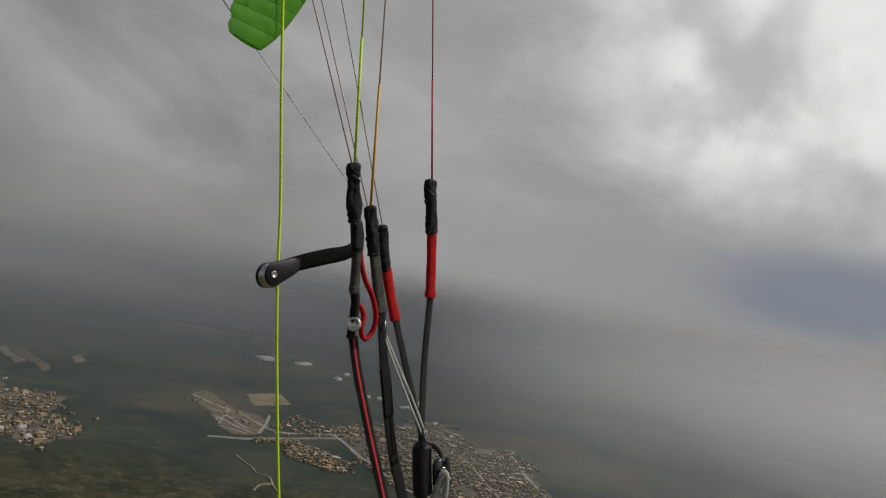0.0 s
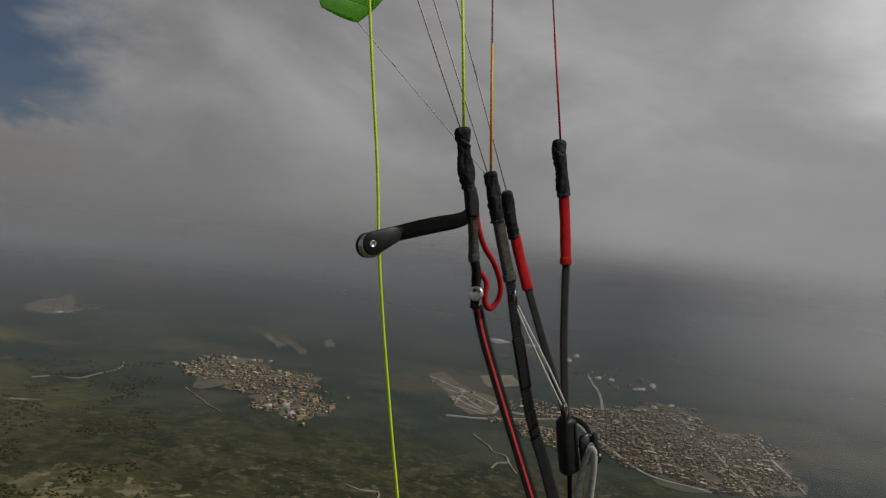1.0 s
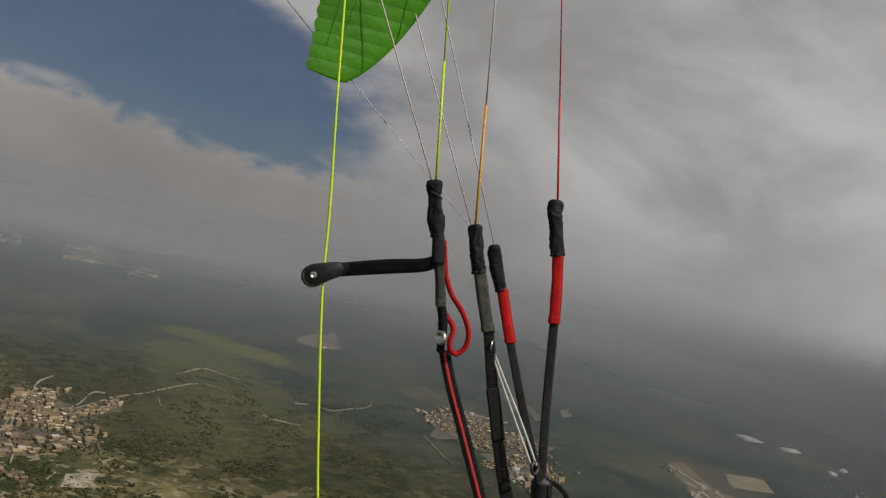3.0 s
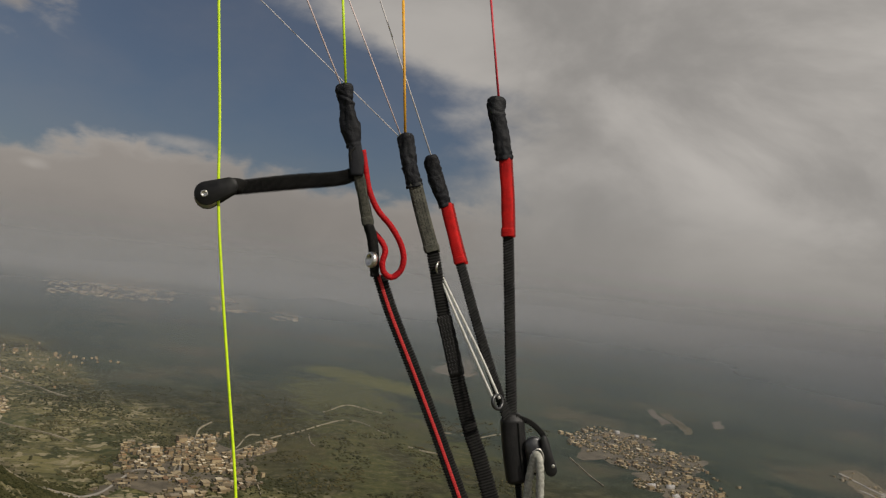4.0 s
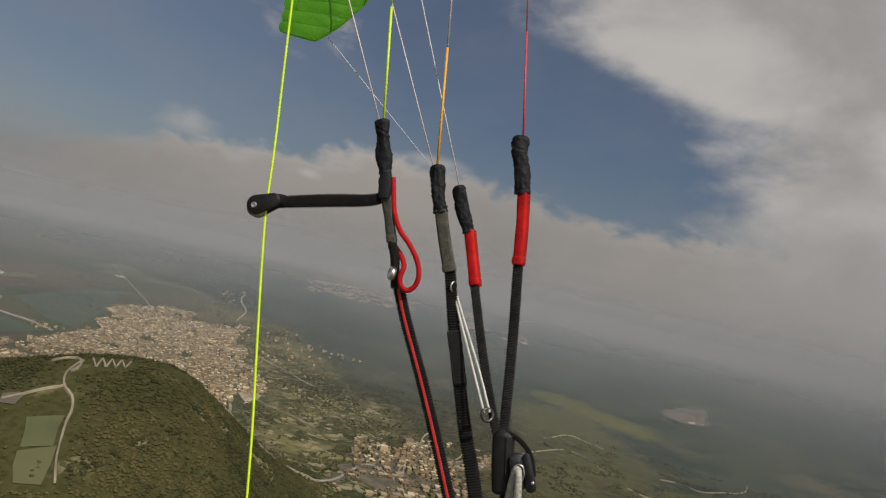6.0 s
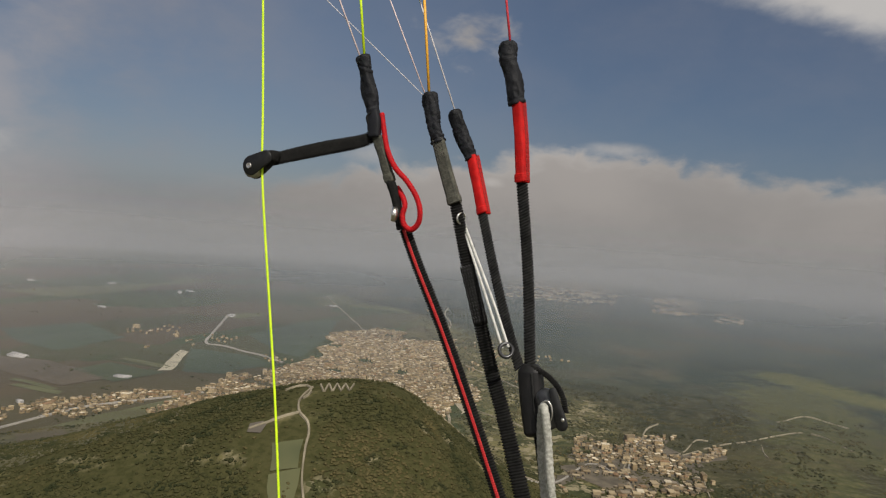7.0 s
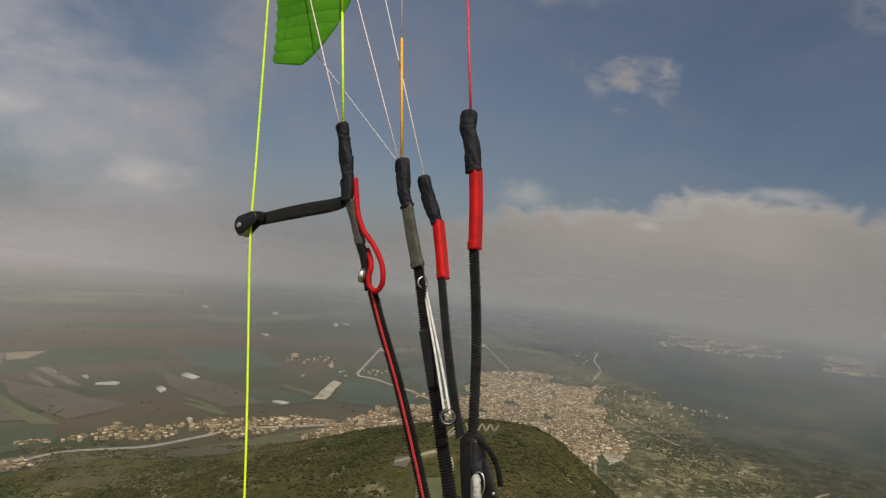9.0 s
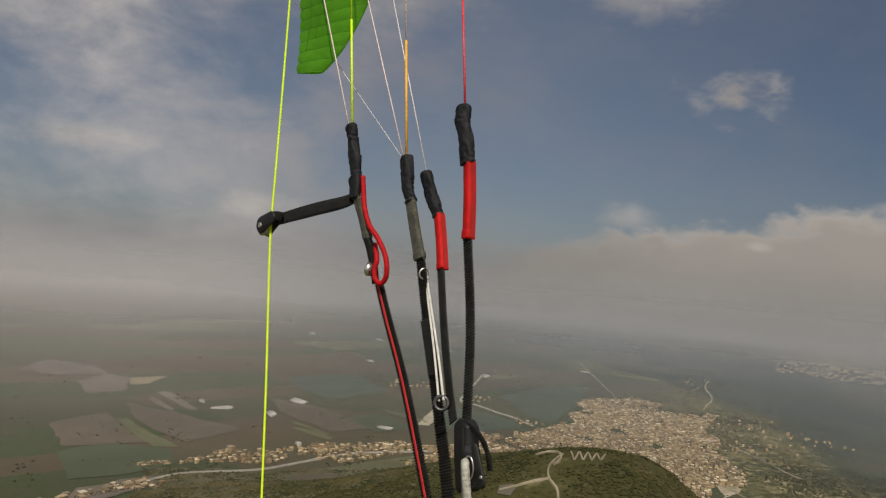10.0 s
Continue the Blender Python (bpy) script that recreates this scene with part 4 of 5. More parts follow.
field([(-1552, 1085), (-1520, 1276), (-1303, 1201), (-1271, 1008), (-1370, 1006)], DARKCROP, "dark green field on the plain", 0.5)
field([(-1122, 921), (-1119, 1005), (-991, 1005), (-998, 900)], GRASS, "green field on the plain", 0.5)
field([(-884, 327), (-916, 367), (-926, 421), (-904, 455), (-863, 425), (-846, 369)], DRY, "bare pale ground round the village", 1.2)
field([(-965, 475), (-877, 555), (-872, 629), (-832, 713), (-796, 783), (-743, 830), (-526, 555), (-637, 435), (-785, 394)], SCRUB, "olive scrubland at the foot of the hill", 2.0, False)
field([(-1619, 736), (-1613, 815), (-1540, 739), (-1532, 696)], STUBBLE, "dry straw-coloured field on the plain")
field([(-1767, 557), (-1898, 663), (-1747, 723), (-1676, 706), (-1668, 606)], DRY, "dull stubble field on the plain", 1.0)
ribbon("track", [(-851, 1846), (-925, 2056), (-1036, 2250), (-1108, 2428)], 5, TRACK, "faint pale lane beyond the town", "track")
ribbon("track", [(-133, 1109), (-97, 1183), (-14, 1345), (39, 1397), (94, 1327)], 1.6, TRACK, "pale dirt track through the scrub", "track", worn=0.6)
ribbon("track", [(125, 1235), (148, 1219), (183, 1213)], 1.6, TRACK, "pale dirt track through the scrub", "track", worn=0.6)
ribbon("track", [(-278, 813), (-248, 821), (-228, 975), (-178, 952), (-194, 1064), (-196, 1151)], 3.0, ROAD, "narrow pale village street", "road")
field([(-388, 518), (-369, 534), (-351, 504), (-369, 489)], GREEN, "small green meadow among the woods", 0.6)
field([(-367, 488), (-350, 502), (-331, 472), (-349, 462)], GREEN, "small green terraced field among the woods", 0.6)
field([(-855, 624), (-835, 678), (-764, 628), (-777, 574)], SOIL, "bare brown field at the foot of the hill")
field([(-419, 523), (-426, 535), (-417, 543), (-408, 539), (-407, 527)], DRY, "dull bare quarry among the woods", 0.9)
field([(-506, 1167), (-498, 1206), (-469, 1163), (-469, 1108)], CHALK, "pale bare ground at the edge of town", 1.5)

# beyond the village: roads, walls and fields of the wooded half
ribbon("track", [(404, 1269), (403, 1187), (401, 1085)], 2.0, TRACK, "pale dirt track at the edge of the settlement", "track")
ribbon("road", [(190, 1381), (224, 1392), (258, 1364), (307, 1410), (343, 1455), (358, 1508)], 1.8, TRACK, "pale forest road with a hooked end", "road", worn=0.25)
ribbon("track", [(447, 781), (457, 760), (477, 752), (461, 728)], 2.4, TRACK, "pale dirt track in the dark woods", "track")
ribbon("road", [(962, 1364), (952, 1213), (944, 1135), (935, 1060), (991, 1025), (1059, 960)], 8, ROAD, "pale main street of the new quarter", "road")
ribbon("road", [(781, 1048), (888, 1022), (967, 998), (1048, 949), (1075, 901)], 7, ROAD, "pale road along the new quarter", "road")
for a_, b_ in (((921, 1246), (895, 1092)), ((888, 1180), (881, 1063)), ((856, 1124), (869, 1057)), ((1002, 1164), (890, 1054)), ((965, 1243), (865, 1136))):
    ribbon("road", [a_, ((a_[0] + b_[0]) / 2 + 3, (a_[1] + b_[1]) / 2), b_], 7, ROAD, "pale unbuilt street of the new quarter", "road")
ribbon("track", [(761, 942), (746, 886), (730, 853), (737, 833), (720, 804), (703, 768)], 3.0, TRACK, "pale dirt track in the dark fields", "track")
ribbon("track", [(678, 792), (702, 809), (723, 808)], 2.4, TRACK, "pale dirt track in the dark fields", "track")
ribbon("road", [(1436, 1350), (1267, 1151), (1119, 1002)], 7, ROAD, "pale road into the town", "road")
ribbon("road", [(1025, 1013), (939, 825), (897, 702), (930, 622)], 8, ROAD, "pale road round the town", "road")
ribbon("road", [(1182, 1022), (1058, 844), (923, 703)], 6, ROAD, "pale street through the town", "road")
ribbon("road", [(1307, 979), (1105, 734), (982, 590)], 6, ROAD, "pale street through the town", "road")
ribbon("road", [(1331, 815), (1205, 694), (1078, 572)], 6, ROAD, "pale street through the town", "road")
ribbon("stone_wall", [(-28, 1449), (21, 1534), (63, 1522), (111, 1497)], 1.3, TRACK, "pale dry stone wall across the scrub", "wall", worn=0.45)
ribbon("stone_wall", [(-90, 1007), (-72, 914), (-99, 884), (-110, 828)], 1.5, TRACK, "pale dry stone wall beside the village", "wall", worn=0.4)
ribbon("stone_wall", [(-36, 1258), (-28, 1192), (-15, 1161)], 1.5, TRACK, "pale dry stone wall across the scrub", "wall", worn=0.5)
ribbon("road", [(-150, 860), (-159, 910), (-184, 976), (-189, 1022), (-182, 1089), (-193, 1144), (-199, 1205), (-191, 1265)], 2.4, TRACK, "pale road through the village", "road")
ribbon("track", [(-142, 1090), (-131, 1136), (-124, 1197), (-108, 1207)], 1.5, TRACK, "pale dirt track leaving the village", "track", worn=0.2)
field([(262, 2179), (319, 2340), (410, 2457), (411, 2340), (366, 2089), (296, 2027), (256, 2085)], YARD, "dull bare ground of a quarry in the woods", 3.0)
field([(768, 1842), (791, 1862), (763, 1692), (730, 1656)], DRY, "pale bare cutting in the woods", 1.0)
field([(788, 1819), (825, 1836), (790, 1618), (763, 1598)], SOIL, "brown bare cutting in the woods", 1.0)
field([(896, 1757), (937, 1789), (902, 1708), (868, 1680)], DRY, "small dull stubble field in the woods", 1.0)
field([(969, 1375), (1030, 1411), (974, 1242), (985, 1165), (959, 1111), (897, 1053), (842, 1062), (880, 1176)], DRYBROWN, "brown building ground of the new quarter", 1.0)
field([(1091, 1357), (1182, 1349), (1130, 1250), (1037, 1255)], STUBBLE, "tan stubble field beside the new quarter", 0.5)
field([(890, 695), (915, 658), (930, 622), (889, 638), (873, 669)], GREEN, "olive green field at the edge of town", 0.5)
field([(-96, 856), (-68, 872), (-60, 830), (-87, 815)], CHALK, "bare pale ground beside the village", 1.0)

field([(455, 1445), (524, 1507), (593, 1576), (626, 1493), (614, 1388), (669, 1324), (628, 1236), (582, 1199), (596, 1088), (530, 1031), (482, 1028), (496, 1088), (464, 1113), (499, 1204), (482, 1244), (417, 1274), (454, 1372)], YARD, "trodden brown ground between the houses of the settlement", 2.5, False)
field([(1093, 1074), (1215, 1032), (1382, 1077), (1377, 1015), (1310, 937), (1284, 876), (1337, 819), (1279, 739), (1115, 593), (1069, 566), (976, 591), (933, 624), (905, 708), (939, 825), (1025, 1013)], YARD, "trodden brown ground between the houses of the town", 2.5, False)
field([(-241, 822), (-258, 1089), (-214, 1077), (-201, 1153), (-173, 1182), (-138, 1104), (-95, 1178), (-82, 1135), (-111, 1060), (-114, 984), (-122, 927), (-150, 887), (-228, 919)], YARD, "trodden brown ground between the village houses", 3.0, False)


def greenhouse(poly, label):
    """Rows of plastic tunnels side by side."""
    a, b, c, d = [Vector((x, y, 0)) for x, y in poly]
    mid_point = (a + b + c + d) / 4
    a, b, c, d = [mid_point.lerp(q, 0.74) for q in (a, b, c, d)]
    ob = thing("greenhouse", (a.x, a.y, height(a.x, a.y)), label, "greenhouse", "greenhouses")
    n = 7
    for i in range(n):
        p0, p1 = a.lerp(b, i / n), a.lerp(b, (i + 0.94) / n)
        q0, q1 = d.lerp(c, i / n), d.lerp(c, (i + 0.94) / n)
        bm = bmesh.new()
        rows = []
        for s in range(7):
            t = s / 6
            rise = 3.2 * math.sin(math.pi * (0.12 + 0.76 * t)) if 0 < s < 6 else -1.0
            e0, e1 = p0.lerp(p1, t), q0.lerp(q1, t)
            base = height(e0.x, e0.y) + 0.5
            rows.append((bm.verts.new((e0.x, e0.y, base + rise)), bm.verts.new((e1.x, e1.y, height(e1.x, e1.y) + 0.5 + rise))))
        for r0, r1 in zip(rows, rows[1:]):
            bm.faces.new((r0[0], r1[0], r1[1], r0[1]))
        bm.faces.new([r[0] for r in rows])
        bm.faces.new([r[1] for r in rows][::-1])
        part("tunnel", bm, PLASTIC_WHITE, ob)


PLASTIC_WHITE = surface("white plastic sheeting", (0.30, 0.285, 0.265), (0.44, 0.42, 0.40), 0.2, 0.5)
greenhouse([(-1293, 914), (-1311, 944), (-1249, 941), (-1237, 915)], "long white plastic greenhouse tunnels on the plain")
greenhouse([(-1202, 802), (-1209, 823), (-1178, 818), (-1159, 789)], "white plastic greenhouse tunnels on the plain")
greenhouse([(-1036, 925), (-1040, 942), (-1001, 948), (-996, 929)], "low white farm sheds on the plain")
greenhouse([(-1272, 722), (-1282, 775), (-1262, 780), (-1248, 762)], "white plastic greenhouse tunnels on the plain")
greenhouse([(-988, 719), (-990, 728), (-975, 727), (-971, 717)], "low white farm sheds on the plain")
greenhouse([(-1416, 1644), (-1427, 1679), (-1392, 1665), (-1374, 1623)], "low white farm sheds on the plain")
for spot in ((-2339, 1739), (-2151, 1907), (-1864, 1982), (-1333, 748), (-1703, 1481), (-1372, 2104)):
    x, y = spot
    k = math.hypot(x, y) / 100
    greenhouse([(x - k, y), (x - 0.3 * k, y + 0.6 * k), (x + k, y), (x + 0.3 * k, y - 0.6 * k)], "low white farm sheds on the plain")
greenhouse([(-1870, 1922), (-1891, 1960), (-1843, 1927), (-1822, 1887)], "low white farm sheds on the plain")

for poly in ([(579, 1548), (574, 1521), (588, 1529), (596, 1560)],
             [(616, 1531), (605, 1500), (617, 1500), (629, 1531)],
             [(500, 1077), (493, 1047), (508, 1055), (516, 1086)],
             [(482, 1127), (477, 1112), (494, 1112), (501, 1130)],
             [(513, 1129), (505, 1111), (525, 1114), (533, 1131)],
             [(318, 2082), (314, 2060), (340, 2074), (344, 2098)],
             [(1527, 1908), (1496, 1797), (1597, 1826), (1621, 1927)],
             [(1611, 1816), (1561, 1740), (1686, 1781), (1712, 1845)],
             [(1553, 1566), (1518, 1514), (1558, 1526), (1595, 1579)],
             [(1430, 1329), (1420, 1309), (1453, 1316), (1491, 1358)],
             [(1475, 1324), (1445, 1284), (1481, 1299), (1504, 1332)],
             [(1455, 1229), (1437, 1208), (1501, 1212), (1521, 1234)],
             [(1550, 1257), (1522, 1219), (1562, 1233), (1593, 1272)],
             [(1381, 1061), (1352, 1033), (1380, 1036), (1410, 1065)],
             [(1304, 952), (1281, 928), (1304, 935), (1322, 955)],
             [(1304, 1044), (1286, 1022), (1309, 1025), (1328, 1047)],
             [(2302, 1312), (2276, 1292), (2320, 1291), (2355, 1316)],
             [(1661, 1637), (1623, 1591), (1667, 1604), (1701, 1651)]):
    greenhouse(poly, "low white industrial sheds beside the woods")


def leaf_material():
    """Leaves that differ from crown to crown and, more slowly, from slope to slope."""
    m = bpy.data.materials.new("leaves")
    m.use_nodes = True
    N = Nodes(m.node_tree)
    co = N.n("ShaderNodeTexCoord").outputs["Object"]
    r = N.n("ShaderNodeNewGeometry").outputs["Random Per Island"]
    slow, mid = N.noise(co, 0.008, 4.0, 0.6), N.noise(co, 0.04, 4.0, 0.6)
    c = N.mix(r, (0.038, 0.040, 0.016, 1), (0.066, 0.062, 0.026, 1))
    c = N.mix(N.step(slow, 0.46, 0.64, 0.0, 0.75), c, (0.112, 0.092, 0.040, 1))
    c = N.mix(N.step(mid, 0.46, 0.66, 0.0, 0.85), c, (0.022, 0.028, 0.012, 1))
    b = N.n("ShaderNodeBsdfPrincipled", {"Base Color": c, "Roughness": 0.95, "Specular IOR Level": 0.1})
    N.link(b.outputs[0], N.n("ShaderNodeOutputMaterial").inputs[0])
    return m


def build_woods():
    """Trees and bushes by the thousand: many-faced clumps with uneven outlines."""
    rng = random.Random(11)
    ico_v, ico_f = [], []
    g = (1 + 5 ** 0.5) / 2
    for q in ((-1, g, 0), (1, g, 0), (-1, -g, 0), (1, -g, 0), (0, -1, g), (0, 1, g), (0, -1, -g), (0, 1, -g), (g, 0, -1), (g, 0, 1), (-g, 0, -1), (-g, 0, 1)):
        ico_v.append(Vector(q).normalized())
    ico_f = ((0, 11, 5), (0, 5, 1), (0, 1, 7), (0, 7, 10), (0, 10, 11), (1, 5, 9), (5, 11, 4), (11, 10, 2), (10, 7, 6), (7, 1, 8),
             (3, 9, 4), (3, 4, 2), (3, 2, 6), (3, 6, 8), (3, 8, 9), (4, 9, 5), (2, 4, 11), (6, 2, 10), (8, 6, 7), (9, 8, 1))
    verts, faces = [], []
    oct_v = [Vector(q) for q in ((1, 0, 0.1), (0.1, 1, 0), (-1, 0.1, 0), (0, -1, 0.1), (0.1, 0, 1), (0, 0, -0.6))]
    oct_f = ((0, 1, 4), (1, 2, 4), (2, 3, 4), (3, 0, 4), (1, 0, 5), (2, 1, 5), (3, 2, 5), (0, 3, 5))

    cells = {}
    for q in OPEN:
        cells.setdefault((int(q[0] // 8), int(q[1] // 8)), []).append(q)

    def cleared(x, y):
        i, j = int(x // 8), int(y // 8)
        return any((x - q[0]) ** 2 + (y - q[1]) ** 2 < 40 for a in (i - 1, i, i + 1) for b in (j - 1, j, j + 1) for q in cells.get((a, b), ()))

    def clump(x, y, size):
        base = len(verts)
        z = height(x, y)
        if size < 1.1:
            a = rng.uniform(0, 1.5)
            for v in oct_v:
                k = size * rng.uniform(0.7, 1.5)
                c, s = math.cos(a) * k, math.sin(a) * k
                verts.append((x + v.x * c - v.y * s, y + v.x * s + v.y * c, z + size * 0.2 + v.z * k * 0.5))
            faces.extend(tuple(base + i for i in f) for f in oct_f)
            return
        for v in ico_v:
            k = size * rng.uniform(0.7, 1.25)
            verts.append((x + v.x * k, y + v.y * k, z + size * 0.35 + v.z * k * 0.62))
        faces.extend(tuple(base + i for i in f) for f in ico_f)
    made = 0
    while made < 84000:
        az, r = radians(rng.uniform(-88, 2)), rng.uniform(330, 1150)
        x, y = r * math.sin(az), r * math.cos(az)
        up = height(x, y) - PLAIN
        if up < 11 or cleared(x, y) or noise.noise(Vector((x / 70, y / 70, 2.2))) < rng.uniform(-0.6, 0.2):
            continue
        clump(x, y, 0.45 + 1.7 * rng.random() ** 3)
        made += 1
    made = 0
    while made < 20000:
        az, r = radians(rng.uniform(-30, 30)), rng.uniform(600, 3000)
        x, y = r * math.sin(az), r * math.cos(az)
        p, q = 0.848 * x + 0.53 * y, 0.848 * y - 0.53 * x
        if p < 130 + 0.04 * q or p > 400 + 0.3 * max(0, 1150 - q) or noise.noise(Vector((x / 160, y / 160, 8.2))) < rng.uniform(-0.3, 0.35):
            continue
        clump(x, y, 0.6 + 1.6 * rng.random() ** 2)
        made += 1
    made = 0
    while made < 4500:  # taller thickets round the village and on the flat beyond
        az, r = radians(rng.uniform(-20, 16)), rng.uniform(800, 1550)
        x, y = r * math.sin(az), r * math.cos(az)
        if noise.noise(Vector((x / 60, y / 60, 6.2))) + 0.5 * noise.noise(Vector((x / 22, y / 22, 1.2))) < 0.12 or cleared(x, y):
            continue
        clump(x, y, rng.uniform(1.1, 2.6))
        made += 1
    made = 0
    while made < 800:
        az, r = radians(rng.uniform(-84, -30)), rng.uniform(950, 2400)
        x, y = r * math.sin(az), r * math.cos(az)
        if noise.noise(Vector((x / 120, y / 50, 4.2))) < 0.28:
            continue
        clump(x, y, rng.uniform(1.3, 2.8))
        made += 1
    belt = ((-965, 475), (-877, 555), (-872, 629), (-832, 713), (-796, 783), (-743, 830), (-526, 555), (-637, 435), (-785, 394))
    fallow = ((-855, 624), (-835, 678), (-764, 628), (-777, 574))
    fx, fy = sum(p[0] for p in fallow) / 4, sum(p[1] for p in fallow) / 4
    for x, y in polygon_points(list(belt), 3.4, rng, 0.5):
        if noise.noise(Vector((x / 34, y / 34, 1.7))) > rng.uniform(-0.35, 0.1) and math.hypot(x - fx, y - fy) > 34:
            clump(x, y, 0.7 + 1.7 * rng.random() ** 2)
    for r, x, y, turn in TOWN_SPOTS:
        for k in range(5 if x > 0 else 2 if x > -320 else 1):
            clump(x + rng.uniform(-6, 6), y + rng.uniform(-6, 6), rng.uniform(0.8, 2.4 if x > 0 else 1.9))
    me = bpy.data.meshes.new("woods")
    me.from_pydata(verts, [], faces)
    me.materials.append(leaf_material())
    tagged(new("woods", me), "dark green trees and scrub on the hill and plain", "woods", kind="stuff")


build_woods()

# ---- canopy ----
def canopy_material():
    m = bpy.data.materials.new("green ripstop cloth")
    m.use_nodes = True
    N = Nodes(m.node_tree)
    co = N.n("ShaderNodeTexCoord").outputs["Object"]
    f = N.noise(co, 3.0, 5.0)
    col = N.mix(N.step(f, 0.3, 0.7), (0.130, 0.44, 0.018, 1), (0.190, 0.57, 0.030, 1))
    b = N.n("ShaderNodeBsdfPrincipled", {"Base Color": col, "Roughness": 0.5})
    h = N.noise(co, 14.0, 4.0)
    N.link(N.n("ShaderNodeBump", {"Height": h, "Strength": 0.35, "Distance": 0.003}).outputs[0], b.inputs["Normal"])
    tr = N.n("ShaderNodeBsdfTranslucent", {"Color": col})
    mix = N.n("ShaderNodeMixShader", {0: 0.6, 1: b.outputs[0], 2: tr.outputs[0]})
    N.link(mix.outputs[0], N.n("ShaderNodeOutputMaterial").inputs[0])
    return m


CLOTH = canopy_material()
SEAM = surface("dark green seam", (0.045, 0.20, 0.010), (0.075, 0.29, 0.016), 60, 0.7)
ARC_Y, ARC_Z, ARC_R, HALF = 0.2, 1.6, 5.2, 83.9
TRAIL = -1.93


def wing(theta, c, drop):
    """A place on the canopy: degrees from its crown, 0..1 from leading to trailing edge, metres below the arc."""
    chord = 2.4 * math.sqrt(max(0.0, 1 - (theta / HALF) ** 2))
    r = ARC_R - drop
    a = radians(theta * (1 - 0.011 * c * abs(theta / 83) ** 8))
    return Vector((TRAIL + 0.30 * (chord / 2.4) + 0.925 * chord * (1 - c), ARC_Y + r * math.sin(a), ARC_Z + r * math.cos(a)))


def build_canopy():
    cup = thing("paraglider_canopy", wing(0, 0.3, 0), "bright green ripstop paraglider canopy seen from below", "paraglider")
    edges = [-82.4 + 164.8 * i / 112 for i in range(113)]
    stations = [0.0, 0.02, 0.08, 0.2, 0.38, 0.58, 0.78, 0.92, 1.0]
    shape = [0.0, 0.28, 0.62, 0.92, 1.0, 0.82, 0.5, 0.2, 0.02]
    for t0, t1 in zip(edges, edges[1:]):
        bm = bmesh.new()
        grid = {}
        for j in range(5):
            s = j / 4
            th = t0 + (t1 - t0) * s
            chord = 2.4 * math.sqrt(max(0.0, 1 - (th / HALF) ** 2))
            puffed = 4 * s * (1 - s)
            for i, (c, k) in enumerate(zip(stations, shape)):
                thick = 0.15 * chord * k
                fill = 0.007 * puffed * math.sqrt(k)
                cc = c + (0.028 / max(chord, 0.3)) * (1 - puffed) * (-1 if c > 0.95 else 0)
                grid[j, i, 0] = bm.verts.new(wing(th, cc, thick * 0.35 + fill))
                grid[j, i, 1] = bm.verts.new(wing(th, cc, -thick * 0.65 - fill))
        for side in (0, 1):
            for j in range(4):
                for i in range(len(stations) - 1):
                    bm.faces.new([grid[q] for q in ((j, i, side), (j + 1, i, side), (j + 1, i + 1, side), (j, i + 1, side))])
        part("cell", bm, CLOTH, cup)
    # seams between the cells
    for th in edges[1:-1]:
        chord = 2.4 * math.sqrt(max(0.0, 1 - (th / HALF) ** 2))
        pts = [wing(th, c, 0.15 * chord * k * 0.35 + 0.001) for c, k in zip(stations[1:], shape[1:])]
        bm = bmesh.new()
        sweep(bm, pts, 0.003, 0.002, ref=(0, 0.6, -0.8), n=4)
        part("seam", bm, SEAM, cup)
    for c, t0, t1 in ((0.80, 66, 79.5), (0.66, 60, 78), (0.45, 55, 76)):
        pts = [wing(t0 + (t1 - t0) * i / 40, c, 0.15 * 2.4 * math.sqrt(max(0.0, 1 - ((t0 + (t1 - t0) * i / 40) / HALF) ** 2)) * 0.35 * 0.8 + 0.003) for i in range(41)]
        bm = bmesh.new()
        sweep(bm, pts, 0.0035, 0.002, ref=(0, 0.8, -0.5), n=4)
        part("seam", bm, SEAM, cup)
    return cup


canopy = build_canopy()
canopy.matrix_basis = pose(0.086, 0.032, 0.172, -12.65, -8.53, 13.37) @ Matrix.Scale(0.1324, 4) @ canopy.matrix_basis


# ---- suspension lines ----
def taut(points, radius):
    """A line under load: straight from point to point."""
    path = []
    for p, q in zip(points, points[1:]):
        k = max(2, int((V(q) - V(p)).length / 0.12))
        path += [V(p).lerp(V(q), i / k) for i in range(k)]
    return sweep(bmesh.new(), path + [V(points[-1])], radius, radius, n=6)


def suspension(foot, head, radius, material, label, doubled=0.0, doubled_radius=0.0, doubled_material=None):
    """A line from a riser up to the canopy; the lowest stretch may be a thicker doubled cord."""
    ob = thing("suspension_line", foot, label, "paraglider line", "suspension lines")
    foot, head = V(foot), V(head)
    split = foot + (head - foot).normalized() * doubled
    if doubled:
        part("doubled_cord", taut([foot, split], doubled_radius), doubled_material or material, ob)
    part("cord", taut([split, head], radius), material, ob)
    return ob


def rigged(foot, lean, radius, *more):
    """A suspension line from its foot up to the height of the canopy; lean: metres sideways and ahead for each metre up."""
    rise = 0.72 if abs(lean[0]) < 1 else 0.4
    return suspension(foot, (foot[0] + lean[0] * rise, foot[1] + lean[1] * rise, foot[2] + rise), radius, *more)


